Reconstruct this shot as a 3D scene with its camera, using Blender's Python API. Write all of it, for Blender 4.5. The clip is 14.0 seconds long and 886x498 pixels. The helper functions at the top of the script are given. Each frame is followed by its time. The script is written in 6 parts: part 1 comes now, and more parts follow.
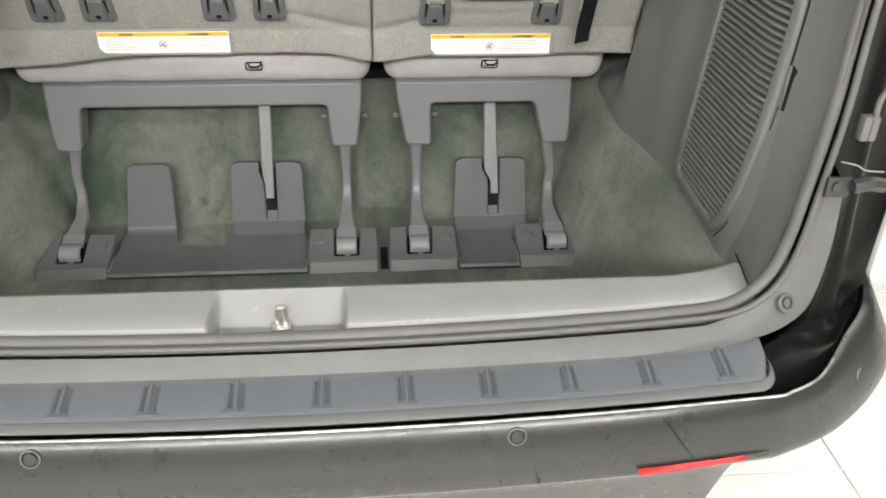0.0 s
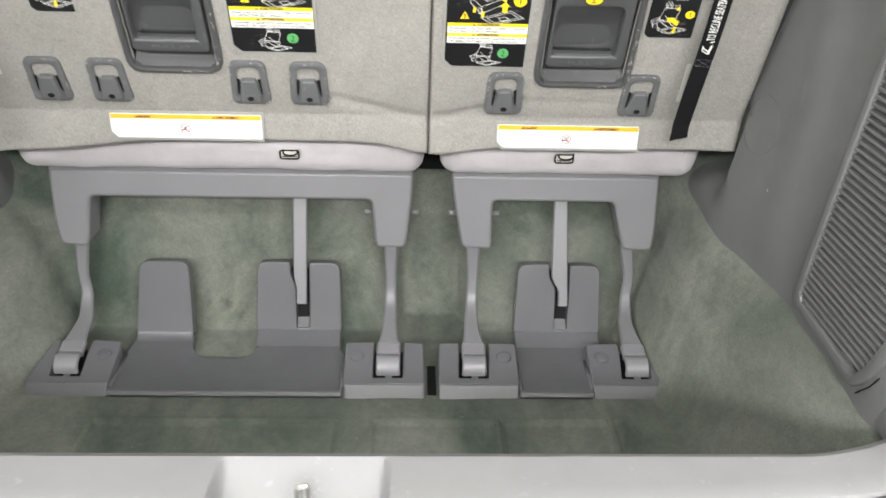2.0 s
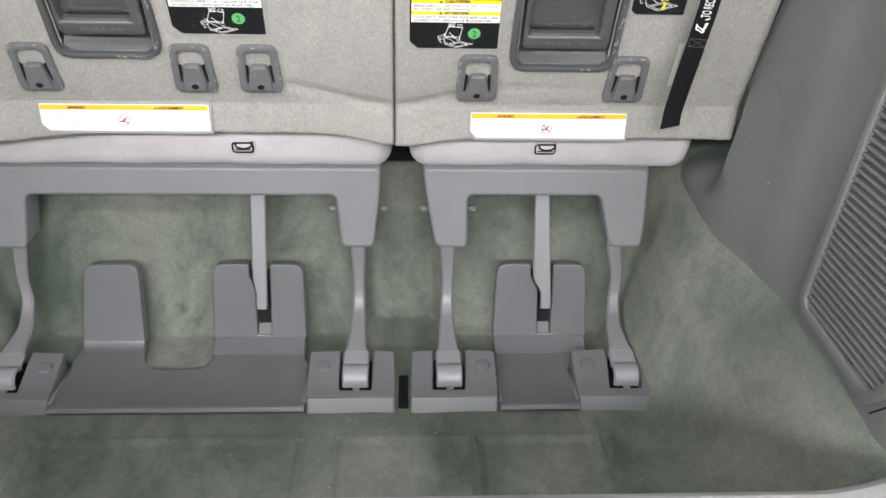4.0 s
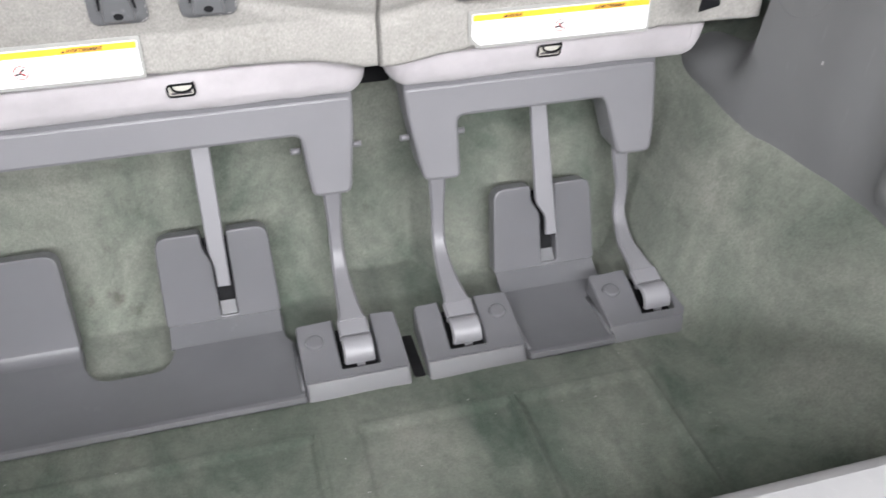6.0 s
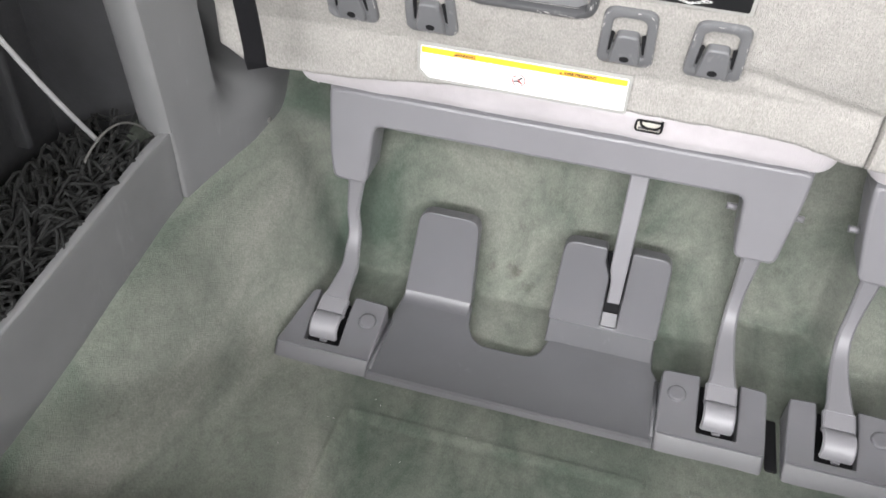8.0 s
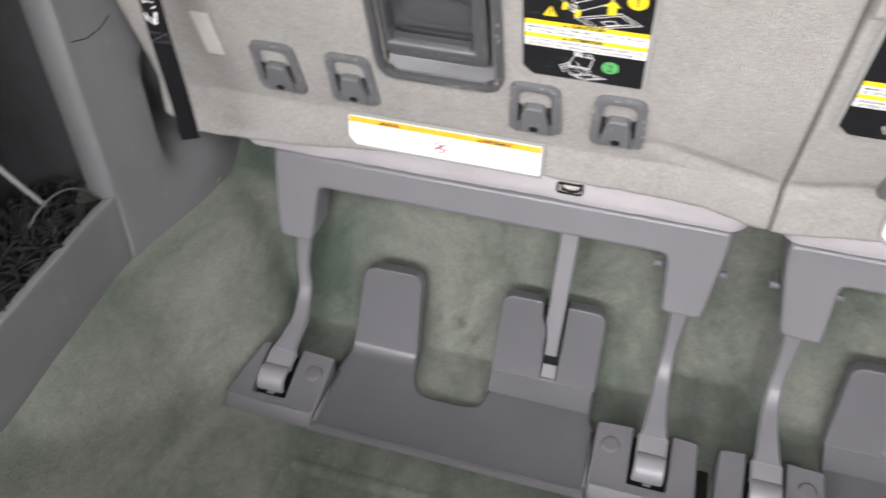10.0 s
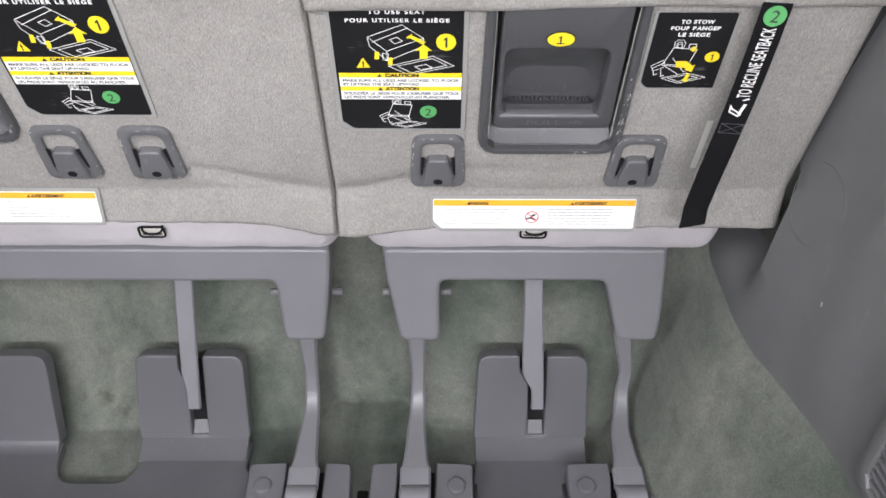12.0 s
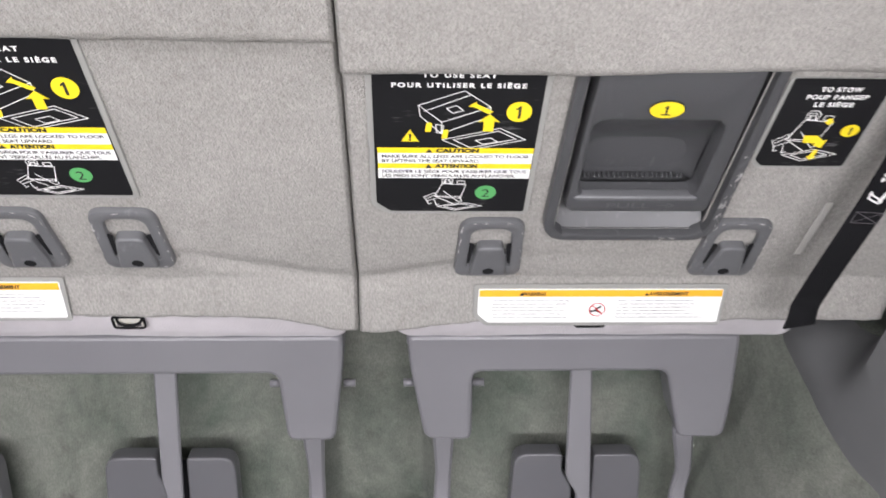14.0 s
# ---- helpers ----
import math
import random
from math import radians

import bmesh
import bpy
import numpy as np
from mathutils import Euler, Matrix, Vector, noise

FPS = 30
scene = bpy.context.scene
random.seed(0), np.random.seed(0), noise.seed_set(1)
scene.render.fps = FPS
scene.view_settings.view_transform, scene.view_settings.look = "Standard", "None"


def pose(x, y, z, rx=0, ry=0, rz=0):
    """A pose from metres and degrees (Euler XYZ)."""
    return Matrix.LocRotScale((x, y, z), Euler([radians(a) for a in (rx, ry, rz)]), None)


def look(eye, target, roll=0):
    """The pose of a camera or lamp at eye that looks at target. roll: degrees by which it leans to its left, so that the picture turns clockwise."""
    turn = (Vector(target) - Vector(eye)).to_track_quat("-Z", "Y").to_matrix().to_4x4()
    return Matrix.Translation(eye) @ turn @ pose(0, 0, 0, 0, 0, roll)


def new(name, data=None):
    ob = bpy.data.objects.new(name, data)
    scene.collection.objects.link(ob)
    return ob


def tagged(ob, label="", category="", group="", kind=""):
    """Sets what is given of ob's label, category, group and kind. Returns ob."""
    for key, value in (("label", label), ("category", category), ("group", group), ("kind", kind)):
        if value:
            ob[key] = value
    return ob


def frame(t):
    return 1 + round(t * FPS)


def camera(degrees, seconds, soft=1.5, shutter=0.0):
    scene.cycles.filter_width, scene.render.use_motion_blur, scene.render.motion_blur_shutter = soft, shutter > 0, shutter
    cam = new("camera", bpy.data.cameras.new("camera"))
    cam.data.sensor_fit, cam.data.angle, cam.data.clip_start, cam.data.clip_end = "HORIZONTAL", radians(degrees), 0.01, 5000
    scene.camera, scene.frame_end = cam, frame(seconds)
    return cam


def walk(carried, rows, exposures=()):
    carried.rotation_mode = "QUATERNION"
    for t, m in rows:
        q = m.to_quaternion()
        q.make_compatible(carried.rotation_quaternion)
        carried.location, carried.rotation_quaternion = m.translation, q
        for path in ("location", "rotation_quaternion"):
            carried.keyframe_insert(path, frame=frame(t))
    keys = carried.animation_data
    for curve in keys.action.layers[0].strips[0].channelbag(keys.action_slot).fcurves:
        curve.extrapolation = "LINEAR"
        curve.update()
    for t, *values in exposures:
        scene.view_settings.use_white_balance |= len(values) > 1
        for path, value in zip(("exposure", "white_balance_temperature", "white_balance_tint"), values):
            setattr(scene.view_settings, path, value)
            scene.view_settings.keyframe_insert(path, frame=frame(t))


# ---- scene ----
cam = camera(55.6, 14.0, soft=1.6, shutter=0.25)
PATH = [
    (0, (0.114, -0.845, 1.238), (0.279, 0.852, 0.192), 1.3),
    (0.5, (0.073, -0.838, 1.251), (0.183, 0.885, 0.243), 1.2),
    (1, (0.047, -0.809, 1.264), (0.152, 0.947, 0.312), 1.9),
    (1.5, (0.057, -0.708, 1.249), (0.14, 1.059, 0.317), 2.0),
    (2, (0.098, -0.593, 1.196), (0.175, 1.182, 0.277), 1.8),
    (2.2, (0.132, -0.57, 1.163), (0.179, 1.217, 0.266), 1.1),
    (4.3, (0.132, -0.462, 1.171), (0.251, 1.28, 0.197), 1.9),
    (4.5, (0.145, -0.444, 1.175), (0.293, 1.291, 0.191), 2.1),
    (5, (0.097, -0.387, 1.161), (0.478, 1.315, 0.183), 1.0),
    (5.5, (0.033, -0.329, 1.134), (0.5, 1.299, 0.069), 1.1),
    (6, (-0.039, -0.261, 1.11), (0.394, 1.314, -0.045), -0.0),
    (6.5, (-0.113, -0.218, 1.091), (0.067, 1.373, -0.107), 0.8),
    (7, (-0.123, -0.202, 1.105), (-0.235, 1.355, -0.146), 2.0),
    (7.5, (-0.101, -0.194, 1.146), (-0.402, 1.303, -0.146), 2.0),
    (7.7, (-0.113, -0.19, 1.192), (-0.439, 1.274, -0.131), 2.3),
    (9.8, (-0.048, -0.173, 1.273), (-0.541, 1.278, -0.012), 2.4),
    (10, (-0.021, -0.172, 1.271), (-0.426, 1.326, 0.009), 1.7),
    (10.5, (0.041, -0.173, 1.266), (-0.095, 1.425, 0.072), 1.5),
    (11, (0.143, -0.169, 1.244), (0.117, 1.461, 0.086), 1.4),
    (11.5, (0.209, -0.168, 1.236), (0.215, 1.484, 0.108), 0.2),
    (12, (0.229, -0.169, 1.225), (0.239, 1.501, 0.126), 0.3),
    (12.5, (0.236, -0.166, 1.224), (0.233, 1.515, 0.14), 0.2),
    (13, (0.237, -0.157, 1.224), (0.242, 1.527, 0.145), 0.3),
    (13.5, (0.21, -0.105, 1.223), (0.249, 1.577, 0.142), 0.9),
    (14, (0.162, 0.004, 1.202), (0.251, 1.686, 0.124), 1.7),
]
EXPOSURES = [(0.0, -0.88, 6900, 1), (0.5, -0.72, 6800, 1), (1.0, -0.45, 6750, 2), (2.0, -0.5, 6650, 3), (4.5, -0.54, 6450, 5), (5.0, -0.4, 6400, 6), (5.5, -0.18, 6350, 7), (6.5, -0.18, 6350, 7), (7.5, -0.07, 6450, 7), (10.0, -0.52, 6500, 10), (10.5, -0.71, 6450, 11), (11.0, -0.75, 6350, 11), (12.5, -0.76, 6290, 10), (14.0, -0.76, 6400, 11)]
walk(cam, [(t, look(eye, target, roll)) for t, eye, target, roll in PATH], EXPOSURES)

# ---- world and light: a white showroom with ceiling panels ----
world = bpy.data.worlds.new("world")
scene.world = world
world.use_nodes = True
wn = world.node_tree.nodes
wn["Background"].inputs[0].default_value = (1.0, 1.0, 1.0, 1)
wn["Background"].inputs[1].default_value = 0.15


def area_lamp(x, y, z, sx, sy, watts, target=None, colour=(1.0, 0.965, 1.0)):
    data = bpy.data.lights.new("ceiling_lamp", "AREA")
    data.shape, data.size, data.size_y, data.energy, data.color = "RECTANGLE", sx, sy, watts, colour
    ob = new("ceiling_lamp_light", data)
    ob.matrix_world = look((x, y, z), target or (x, y + 0.001, z - 1))
    return ob


LAMPS = [(-2.8, -1.8, 180), (0.0, -1.8, 150), (2.6, -1.8, 170), (-3.0, -4.6, 440), (-0.6, -4.6, 600), (1.8, -4.6, 600), (4.0, 1.3, 120), (-4.0, 1.3, 240)]
for lx, ly, power in LAMPS:
    area_lamp(lx, ly, 3.05, 2.2 if ly < -4 else 1.2, 1.2, power)

# ---- materials ----
def nodes_of(name):
    m = bpy.data.materials.new(name)
    m.use_nodes = True
    nt = m.node_tree
    return m, nt, nt.nodes["Principled BSDF"]


def add(nt, kind, **values):
    n = nt.nodes.new(kind)
    for key, v in values.items():
        n.inputs[key].default_value = v
    return n


def ramp(nt, fac, stops):
    r = nt.nodes.new("ShaderNodeValToRGB")
    while len(r.color_ramp.elements) < len(stops):
        r.color_ramp.elements.new(0.5)
    for e, (p, c) in zip(r.color_ramp.elements, stops):
        e.position, e.color = p, (*c, 1)
    nt.links.new(fac, r.inputs[0])
    return r.outputs[0]


def coords(nt):
    return nt.nodes.new("ShaderNodeTexCoord").outputs["Object"]


def noise_out(nt, vec, scale, detail=3.0, rough=0.55, distort=0.0):
    n = add(nt, "ShaderNodeTexNoise", Scale=scale, Detail=detail, Roughness=rough, Distortion=distort)
    nt.links.new(vec, n.inputs["Vector"])
    return n.outputs["Fac"]


def mixc(nt, fac, a, b, mode="MIX"):
    n = nt.nodes.new("ShaderNodeMix")
    n.data_type, n.blend_type = "RGBA", mode
    for sock, v in ((0, fac), (6, a), (7, b)):
        if isinstance(v, (int, float)):
            n.inputs[sock].default_value = v
        elif isinstance(v, tuple):
            n.inputs[sock].default_value = (*v, 1)
        else:
            nt.links.new(v, n.inputs[sock])
    return n.outputs[2]


def scaled(c, k):
    return tuple(min(1.0, v * k) for v in c)


def bumped(nt, bsdf, height, strength, distance, normal=None):
    b = add(nt, "ShaderNodeBump", Strength=strength, Distance=distance)
    nt.links.new(height, b.inputs["Height"])
    if normal is not None:
        nt.links.new(normal, b.inputs["Normal"])
    nt.links.new(b.outputs[0], bsdf.inputs["Normal"])
    return b.outputs[0]


def plastic(name, base, rough=0.5, vary=0.1, grain=1400.0, grain_depth=0.25, metal=0.0, scuffs=0.0, coat=0.0):
    """Moulded plastic: fine leather grain, faint dust and scuffs."""
    m, nt, b = nodes_of(name)
    v = coords(nt)
    big = noise_out(nt, v, 9.0, 5.0, 0.6)
    col = ramp(nt, big, [(0.25, scaled(base, 1 - vary)), (0.75, scaled(base, 1 + vary))])
    if scuffs:
        map_ = nt.nodes.new("ShaderNodeMapping")
        map_.inputs["Scale"].default_value = (1.0, 1.0, 0.12)
        nt.links.new(v, map_.inputs["Vector"])
        s = noise_out(nt, map_.outputs[0], 140.0, 2.0, 0.5, 0.6)
        patch = noise_out(nt, v, 22.0, 3.0, 0.6)
        prod = nt.nodes.new("ShaderNodeMath")
        prod.operation = "MULTIPLY"
        nt.links.new(s, prod.inputs[0])
        nt.links.new(patch, prod.inputs[1])
        mask = ramp(nt, prod.outputs[0], [(0.36, (0, 0, 0)), (0.46, (scuffs, scuffs, scuffs))])
        col = mixc(nt, mask, col, scaled(base, 2.6))
    nt.links.new(col, b.inputs["Base Color"])
    rn = ramp(nt, noise_out(nt, v, 35.0, 3.0), [(0.3, (rough * 0.85,) * 3), (0.7, (min(1, rough * 1.12),) * 3)])
    nt.links.new(rn, b.inputs["Roughness"])
    b.inputs["Metallic"].default_value = metal
    b.inputs["Coat Weight"].default_value = coat
    b.inputs["Coat Roughness"].default_value = 0.05
    bumped(nt, b, noise_out(nt, v, grain, 2.0, 0.5), grain_depth, 0.0008)
    return m


def carpet(name, dark, light, fleck, scale=5.0, pile=0.8, stains=(), mid=0.15, sheen=0.06):
    """Short-pile carpet: brushed nap patches, fibre speckle and fuzzy relief."""
    m, nt, b = nodes_of(name)
    v = coords(nt)
    warp = nt.nodes.new("ShaderNodeMapping")
    warp.inputs["Rotation"].default_value = (0.3, 0.5, 0.6)
    warp.inputs["Scale"].default_value = (1.0, 0.55, 0.9)
    nt.links.new(v, warp.inputs["Vector"])
    nap = noise_out(nt, warp.outputs[0], scale, 5.0, 0.62, 0.7)
    col = ramp(nt, nap, [(0.31, dark), (0.50, tuple((a + c) / 2 for a, c in zip(dark, light))), (0.69, light)])
    knit = nt.nodes.new("ShaderNodeMapping")
    knit.inputs["Scale"].default_value = (1.0, 0.6, 0.45)
    nt.links.new(v, knit.inputs["Vector"])
    fib = noise_out(nt, knit.outputs[0], 620.0, 3.0, 0.75)
    speck = ramp(nt, fib, [(0.35, (1 - fleck,) * 3), (0.65, (1 + fleck,) * 3)])
    col = mixc(nt, 1.0, col, speck, "MULTIPLY")
    blotch = ramp(nt, noise_out(nt, v, 70.0, 4.0, 0.7, 0.5), [(0.32, (1 - mid,) * 3), (0.68, (1 + mid,) * 3)])
    col = mixc(nt, 1.0, col, blotch, "MULTIPLY")
    dirt = ramp(nt, noise_out(nt, v, 26.0, 4.0, 0.7, 1.2), [(0.60, (1, 1, 1)), (0.78, (0.80, 0.79, 0.77))])
    col = mixc(nt, 1.0, col, dirt, "MULTIPLY")
    for at in stains:
        dist = nt.nodes.new("ShaderNodeVectorMath")
        dist.operation = "DISTANCE"
        nt.links.new(v, dist.inputs[0])
        dist.inputs[1].default_value = at
        ragged = nt.nodes.new("ShaderNodeMath")
        ragged.operation = "MULTIPLY_ADD"
        ragged.inputs[1].default_value = 0.030
        nt.links.new(noise_out(nt, v, 90.0, 3.0, 0.7), ragged.inputs[0])
        nt.links.new(dist.outputs["Value"], ragged.inputs[2])
        spot = ramp(nt, ragged.outputs[0], [(0.018, (0.62, 0.60, 0.58)), (0.030, (1, 1, 1))])
        col = mixc(nt, 1.0, col, spot, "MULTIPLY")
    nt.links.new(col, b.inputs["Base Color"])
    b.inputs["Roughness"].default_value = 0.95
    b.inputs["Specular IOR Level"].default_value = 0.12
    b.inputs["Sheen Weight"].default_value = sheen
    b.inputs["Sheen Roughness"].default_value = 0.6
    coarse = noise_out(nt, v, 160.0, 3.0, 0.7)
    n1 = bumped(nt, b, coarse, 0.16, 0.003)
    bumped(nt, b, noise_out(nt, v, 700.0, 2.0, 0.6), pile, 0.0018, n1)
    return m


def fabric(name, base, sheen=0.3):
    m, nt, b = nodes_of(name)
    v = coords(nt)
    col = ramp(nt, noise_out(nt, v, 14.0, 5.0, 0.6), [(0.3, scaled(base, 0.86)), (0.7, scaled(base, 1.08))])
    nt.links.new(col, b.inputs["Base Color"])
    b.inputs["Roughness"].default_value = 0.9
    b.inputs["Sheen Weight"].default_value = sheen
    weave = add(nt, "ShaderNodeTexWave", Scale=260.0, Distortion=1.5, Detail=2.0)
    nt.links.new(v, weave.inputs["Vector"])
    n1 = bumped(nt, b, weave.outputs["Fac"], 0.3, 0.0012)
    bumped(nt, b, noise_out(nt, v, 30.0, 3.0), 0.3, 0.006, n1)
    return m


def plain(name, base, rough=0.5, metal=0.0, vary=0.05, scale=40.0):
    m, nt, b = nodes_of(name)
    v = coords(nt)
    col = ramp(nt, noise_out(nt, v, scale, 4.0), [(0.3, scaled(base, 1 - vary)), (0.7, scaled(base, 1 + vary))])
    nt.links.new(col, b.inputs["Base Color"])
    b.inputs["Roughness"].default_value, b.inputs["Metallic"].default_value = rough, metal
    return m


def scratched_print(name, base, rough=0.3):
    """Glossy printed sticker with fine wear."""
    m, nt, b = nodes_of(name)
    v = coords(nt)
    map_ = nt.nodes.new("ShaderNodeMapping")
    map_.inputs["Rotation"].default_value = (0.0, 0.9, 0.0)
    map_.inputs["Scale"].default_value = (0.15, 1.0, 1.0)
    nt.links.new(v, map_.inputs["Vector"])
    fine = noise_out(nt, map_.outputs[0], 420.0, 2.0, 0.6)
    where = noise_out(nt, v, 24.0, 3.0, 0.6)
    prod = nt.nodes.new("ShaderNodeMath")
    prod.operation = "MULTIPLY"
    nt.links.new(fine, prod.inputs[0])
    nt.links.new(where, prod.inputs[1])
    mask = ramp(nt, prod.outputs[0], [(0.36, (0, 0, 0)), (0.5, (0.16, 0.16, 0.16))])
    nt.links.new(mixc(nt, mask, base, (0.55, 0.55, 0.55)), b.inputs["Base Color"])
    b.inputs["Roughness"].default_value = rough
    b.inputs["Specular IOR Level"].default_value = 0.2
    return m


TRIM = (0.140, 0.142, 0.143)
M_trim = plastic("grey_trim_plastic", TRIM, 0.48, 0.06, 900.0, 0.35, scuffs=0.10)
M_upper = plastic("pale_upper_trim_plastic", (0.60, 0.575, 0.565), 0.55, 0.04, 900.0, 0.25)
M_sill = plastic("grey_sill_plastic", (0.225, 0.222, 0.226), 0.62, 0.05, 900.0, 0.25, scuffs=0.12)
M_seatplastic = plastic("grey_seat_plastic", (0.166, 0.164, 0.174), 0.37, 0.05, 1000.0, 0.3)
M_mount = plastic("grey_mount_plastic", (0.099, 0.099, 0.105), 0.36, 0.06, 900.0, 0.3)
M_mat = plastic("grey_tray_plastic", (0.096, 0.097, 0.102), 0.42, 0.10, 800.0, 0.4, scuffs=0.12)
M_handle = plastic("dark_grey_handle_plastic", (0.064, 0.065, 0.068), 0.34, 0.10, 900.0, 0.2, scuffs=0.40)
M_hook = plastic("grey_hook_plastic", (0.112, 0.114, 0.118), 0.42, 0.08, 900.0, 0.25, scuffs=0.35)
M_pad = plastic("blue_grey_step_plastic", (0.088, 0.094, 0.106), 0.55, 0.08, 700.0, 0.4, scuffs=0.12)
M_rubber_band = plastic("grey_bumper_top_plastic", (0.088, 0.087, 0.090), 0.55, 0.06, 900.0, 0.3, scuffs=0.1)
M_rubber = plastic("rubber_seal", (0.085, 0.083, 0.082), 0.6, 0.08, 600.0, 0.3)
# Black for real dark parts and joints, and for shade filled into gaps.
M_dark = plain("black_parts_and_gap_shade", (0.012, 0.012, 0.013), 0.7)
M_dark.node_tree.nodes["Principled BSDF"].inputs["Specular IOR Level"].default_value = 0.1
M_carpet = carpet("green_grey_floor_carpet", (0.054, 0.073, 0.057), (0.182, 0.188, 0.162), 0.16, 6.0, 0.7, mid=0.11, stains=((-0.255, 0.665, 0.425), (-0.222, 0.672, 0.43), (-0.20, 0.66, 0.41), (0.16, 0.70, 0.60), (0.44, 0.30, 0.39)))
M_seatcarpet = carpet("grey_seatback_carpet", (0.275, 0.266, 0.248), (0.335, 0.324, 0.304), 0.19, 5.0, 0.95, mid=0.05)
M_fabric = fabric("pale_grey_seat_fabric", (0.55, 0.52, 0.535))
M_black = scratched_print("black_sticker", (0.012, 0.012, 0.013))
M_white = plain("white_print", (0.80, 0.80, 0.78), 0.4)
M_yellow = plain("yellow_print", (0.80, 0.62, 0.02), 0.4)
M_orange = plain("orange_print", (0.85, 0.42, 0.03), 0.4)
M_faint = plain("faint_print", (0.12, 0.115, 0.12), 0.5)
M_green = plain("green_print", (0.10, 0.36, 0.12), 0.4)
M_red = plain("red_print", (0.55, 0.03, 0.03), 0.4)
M_inkgrey = plain("grey_ink", (0.10, 0.09, 0.10), 0.5)
M_ink = plain("black_ink", (0.02, 0.02, 0.02), 0.5)
M_clear = plain("clear_sticker_margin", (0.27, 0.27, 0.255), 0.35)
M_tag = fabric("pale_hook_and_loop_tape", (0.52, 0.51, 0.48), 0.1)
M_strap = fabric("black_webbing", (0.008, 0.008, 0.009), 0.0)
M_strap.node_tree.nodes["Principled BSDF"].inputs["Specular IOR Level"].default_value = 0.12
M_paint = plastic("black_car_paint", (0.008, 0.008, 0.009), 0.34, 0.1, 300.0, 0.02, coat=0.12)
M_paint.node_tree.nodes["Principled BSDF"].inputs["Specular IOR Level"].default_value = 0.2
M_bumper = plastic("dark_grey_bumper_paint", (0.021, 0.0205, 0.020), 0.30, 0.03, 300.0, 0.01, coat=0.12)
M_bumper.node_tree.nodes["Principled BSDF"].inputs["Specular IOR Level"].default_value = 0.45
M_worn_glint = plain("worn_strip_with_glint", (0.30, 0.31, 0.32), 0.42, 0.7, 0.5)
M_steel = plain("zinc_steel", (0.72, 0.71, 0.68), 0.28, 0.9)
M_reflector = plain("red_reflector_lens", (0.60, 0.02, 0.025), 0.12)
M_lampwhite = plain("white_connector_plastic", (0.60, 0.58, 0.52), 0.4)
M_connector = plain("grey_connector_plastic", (0.10, 0.098, 0.092), 0.45)
M_jamb = plain("black_jamb_paint", (0.005, 0.005, 0.005), 0.26)
M_jamb.node_tree.nodes["Principled BSDF"].inputs["Specular IOR Level"].default_value = 0.05
M_black_plastic = plastic("black_plastic", (0.022, 0.022, 0.023), 0.5, 0.08, 700.0, 0.3)
M_worn = plain("pale_wear", (0.42, 0.41, 0.40), 0.6)
M_bin = plastic("dark_bin_plastic", (0.045, 0.046, 0.048), 0.6, 0.2, 300.0, 0.4)
M_tile = plain("white_floor_tile", (0.74, 0.73, 0.71), 0.18, 0.0, 0.03, 6.0)
M_grout = plain("grey_grout", (0.50, 0.49, 0.47), 0.9)
M_wall = plain("grey_wall_paint", (0.20, 0.20, 0.20), 0.8, 0.0, 0.03, 3.0)
M_headliner = fabric("grey_headliner", (0.26, 0.26, 0.25))
M_duster = fabric("black_microfibre", (0.007, 0.0075, 0.007), 0.0)
M_rod = plain("pale_coated_rod", (0.34, 0.34, 0.34), 0.3)


def glow(name, strength):
    m, nt, b = nodes_of(name)
    b.inputs["Emission Color"].default_value = (1, 0.99, 0.97, 1)
    b.inputs["Emission Strength"].default_value = strength
    return m


M_panel = glow("lamp_diffuser", 4.0)
M_glass, gnt, gb = nodes_of("window_glass")
gb.inputs["Base Color"].default_value = (0.14, 0.16, 0.15, 1)
gb.inputs["Transmission Weight"].default_value = 1.0
gb.inputs["Roughness"].default_value = 0.0
M_taillamp, tnt, tb = nodes_of("clear_tail_lamp_lens")
tb.inputs["Base Color"].default_value = (0.8, 0.8, 0.8, 1)
tb.inputs["Roughness"].default_value = 0.08

# ---- building tools ----
PLACE = {}


def thing(name, at=(0, 0, 0), label="", category="", group="", kind=""):
    """An Empty at the base of a thing."""
    ob = new(name)
    ob.empty_display_size = 0.02
    ob.location = at
    PLACE[ob] = Matrix.Translation(at)
    return tagged(ob, label, category, group, kind)


def part(name, bm, material, parent=None, label="", sharp=35.0):
    """Links a bmesh (in world metres) as one mesh object."""
    bmesh.ops.recalc_face_normals(bm, faces=bm.faces)
    lim = radians(sharp)
    for f in bm.faces:
        f.smooth = len(f.verts) < 6
    for e in bm.edges:
        if len(e.link_faces) != 2 or e.calc_face_angle(0.0) > lim:
            e.smooth = False
    me = bpy.data.meshes.new(name)
    bm.to_mesh(me)
    bm.free()
    me.materials.append(material)
    ob = new(name, me)
    PLACE[ob] = Matrix.Identity(4)
    if parent is not None:
        ob.parent = parent
        ob.matrix_parent_inverse = PLACE[parent].inverted()
    return tagged(ob, label)


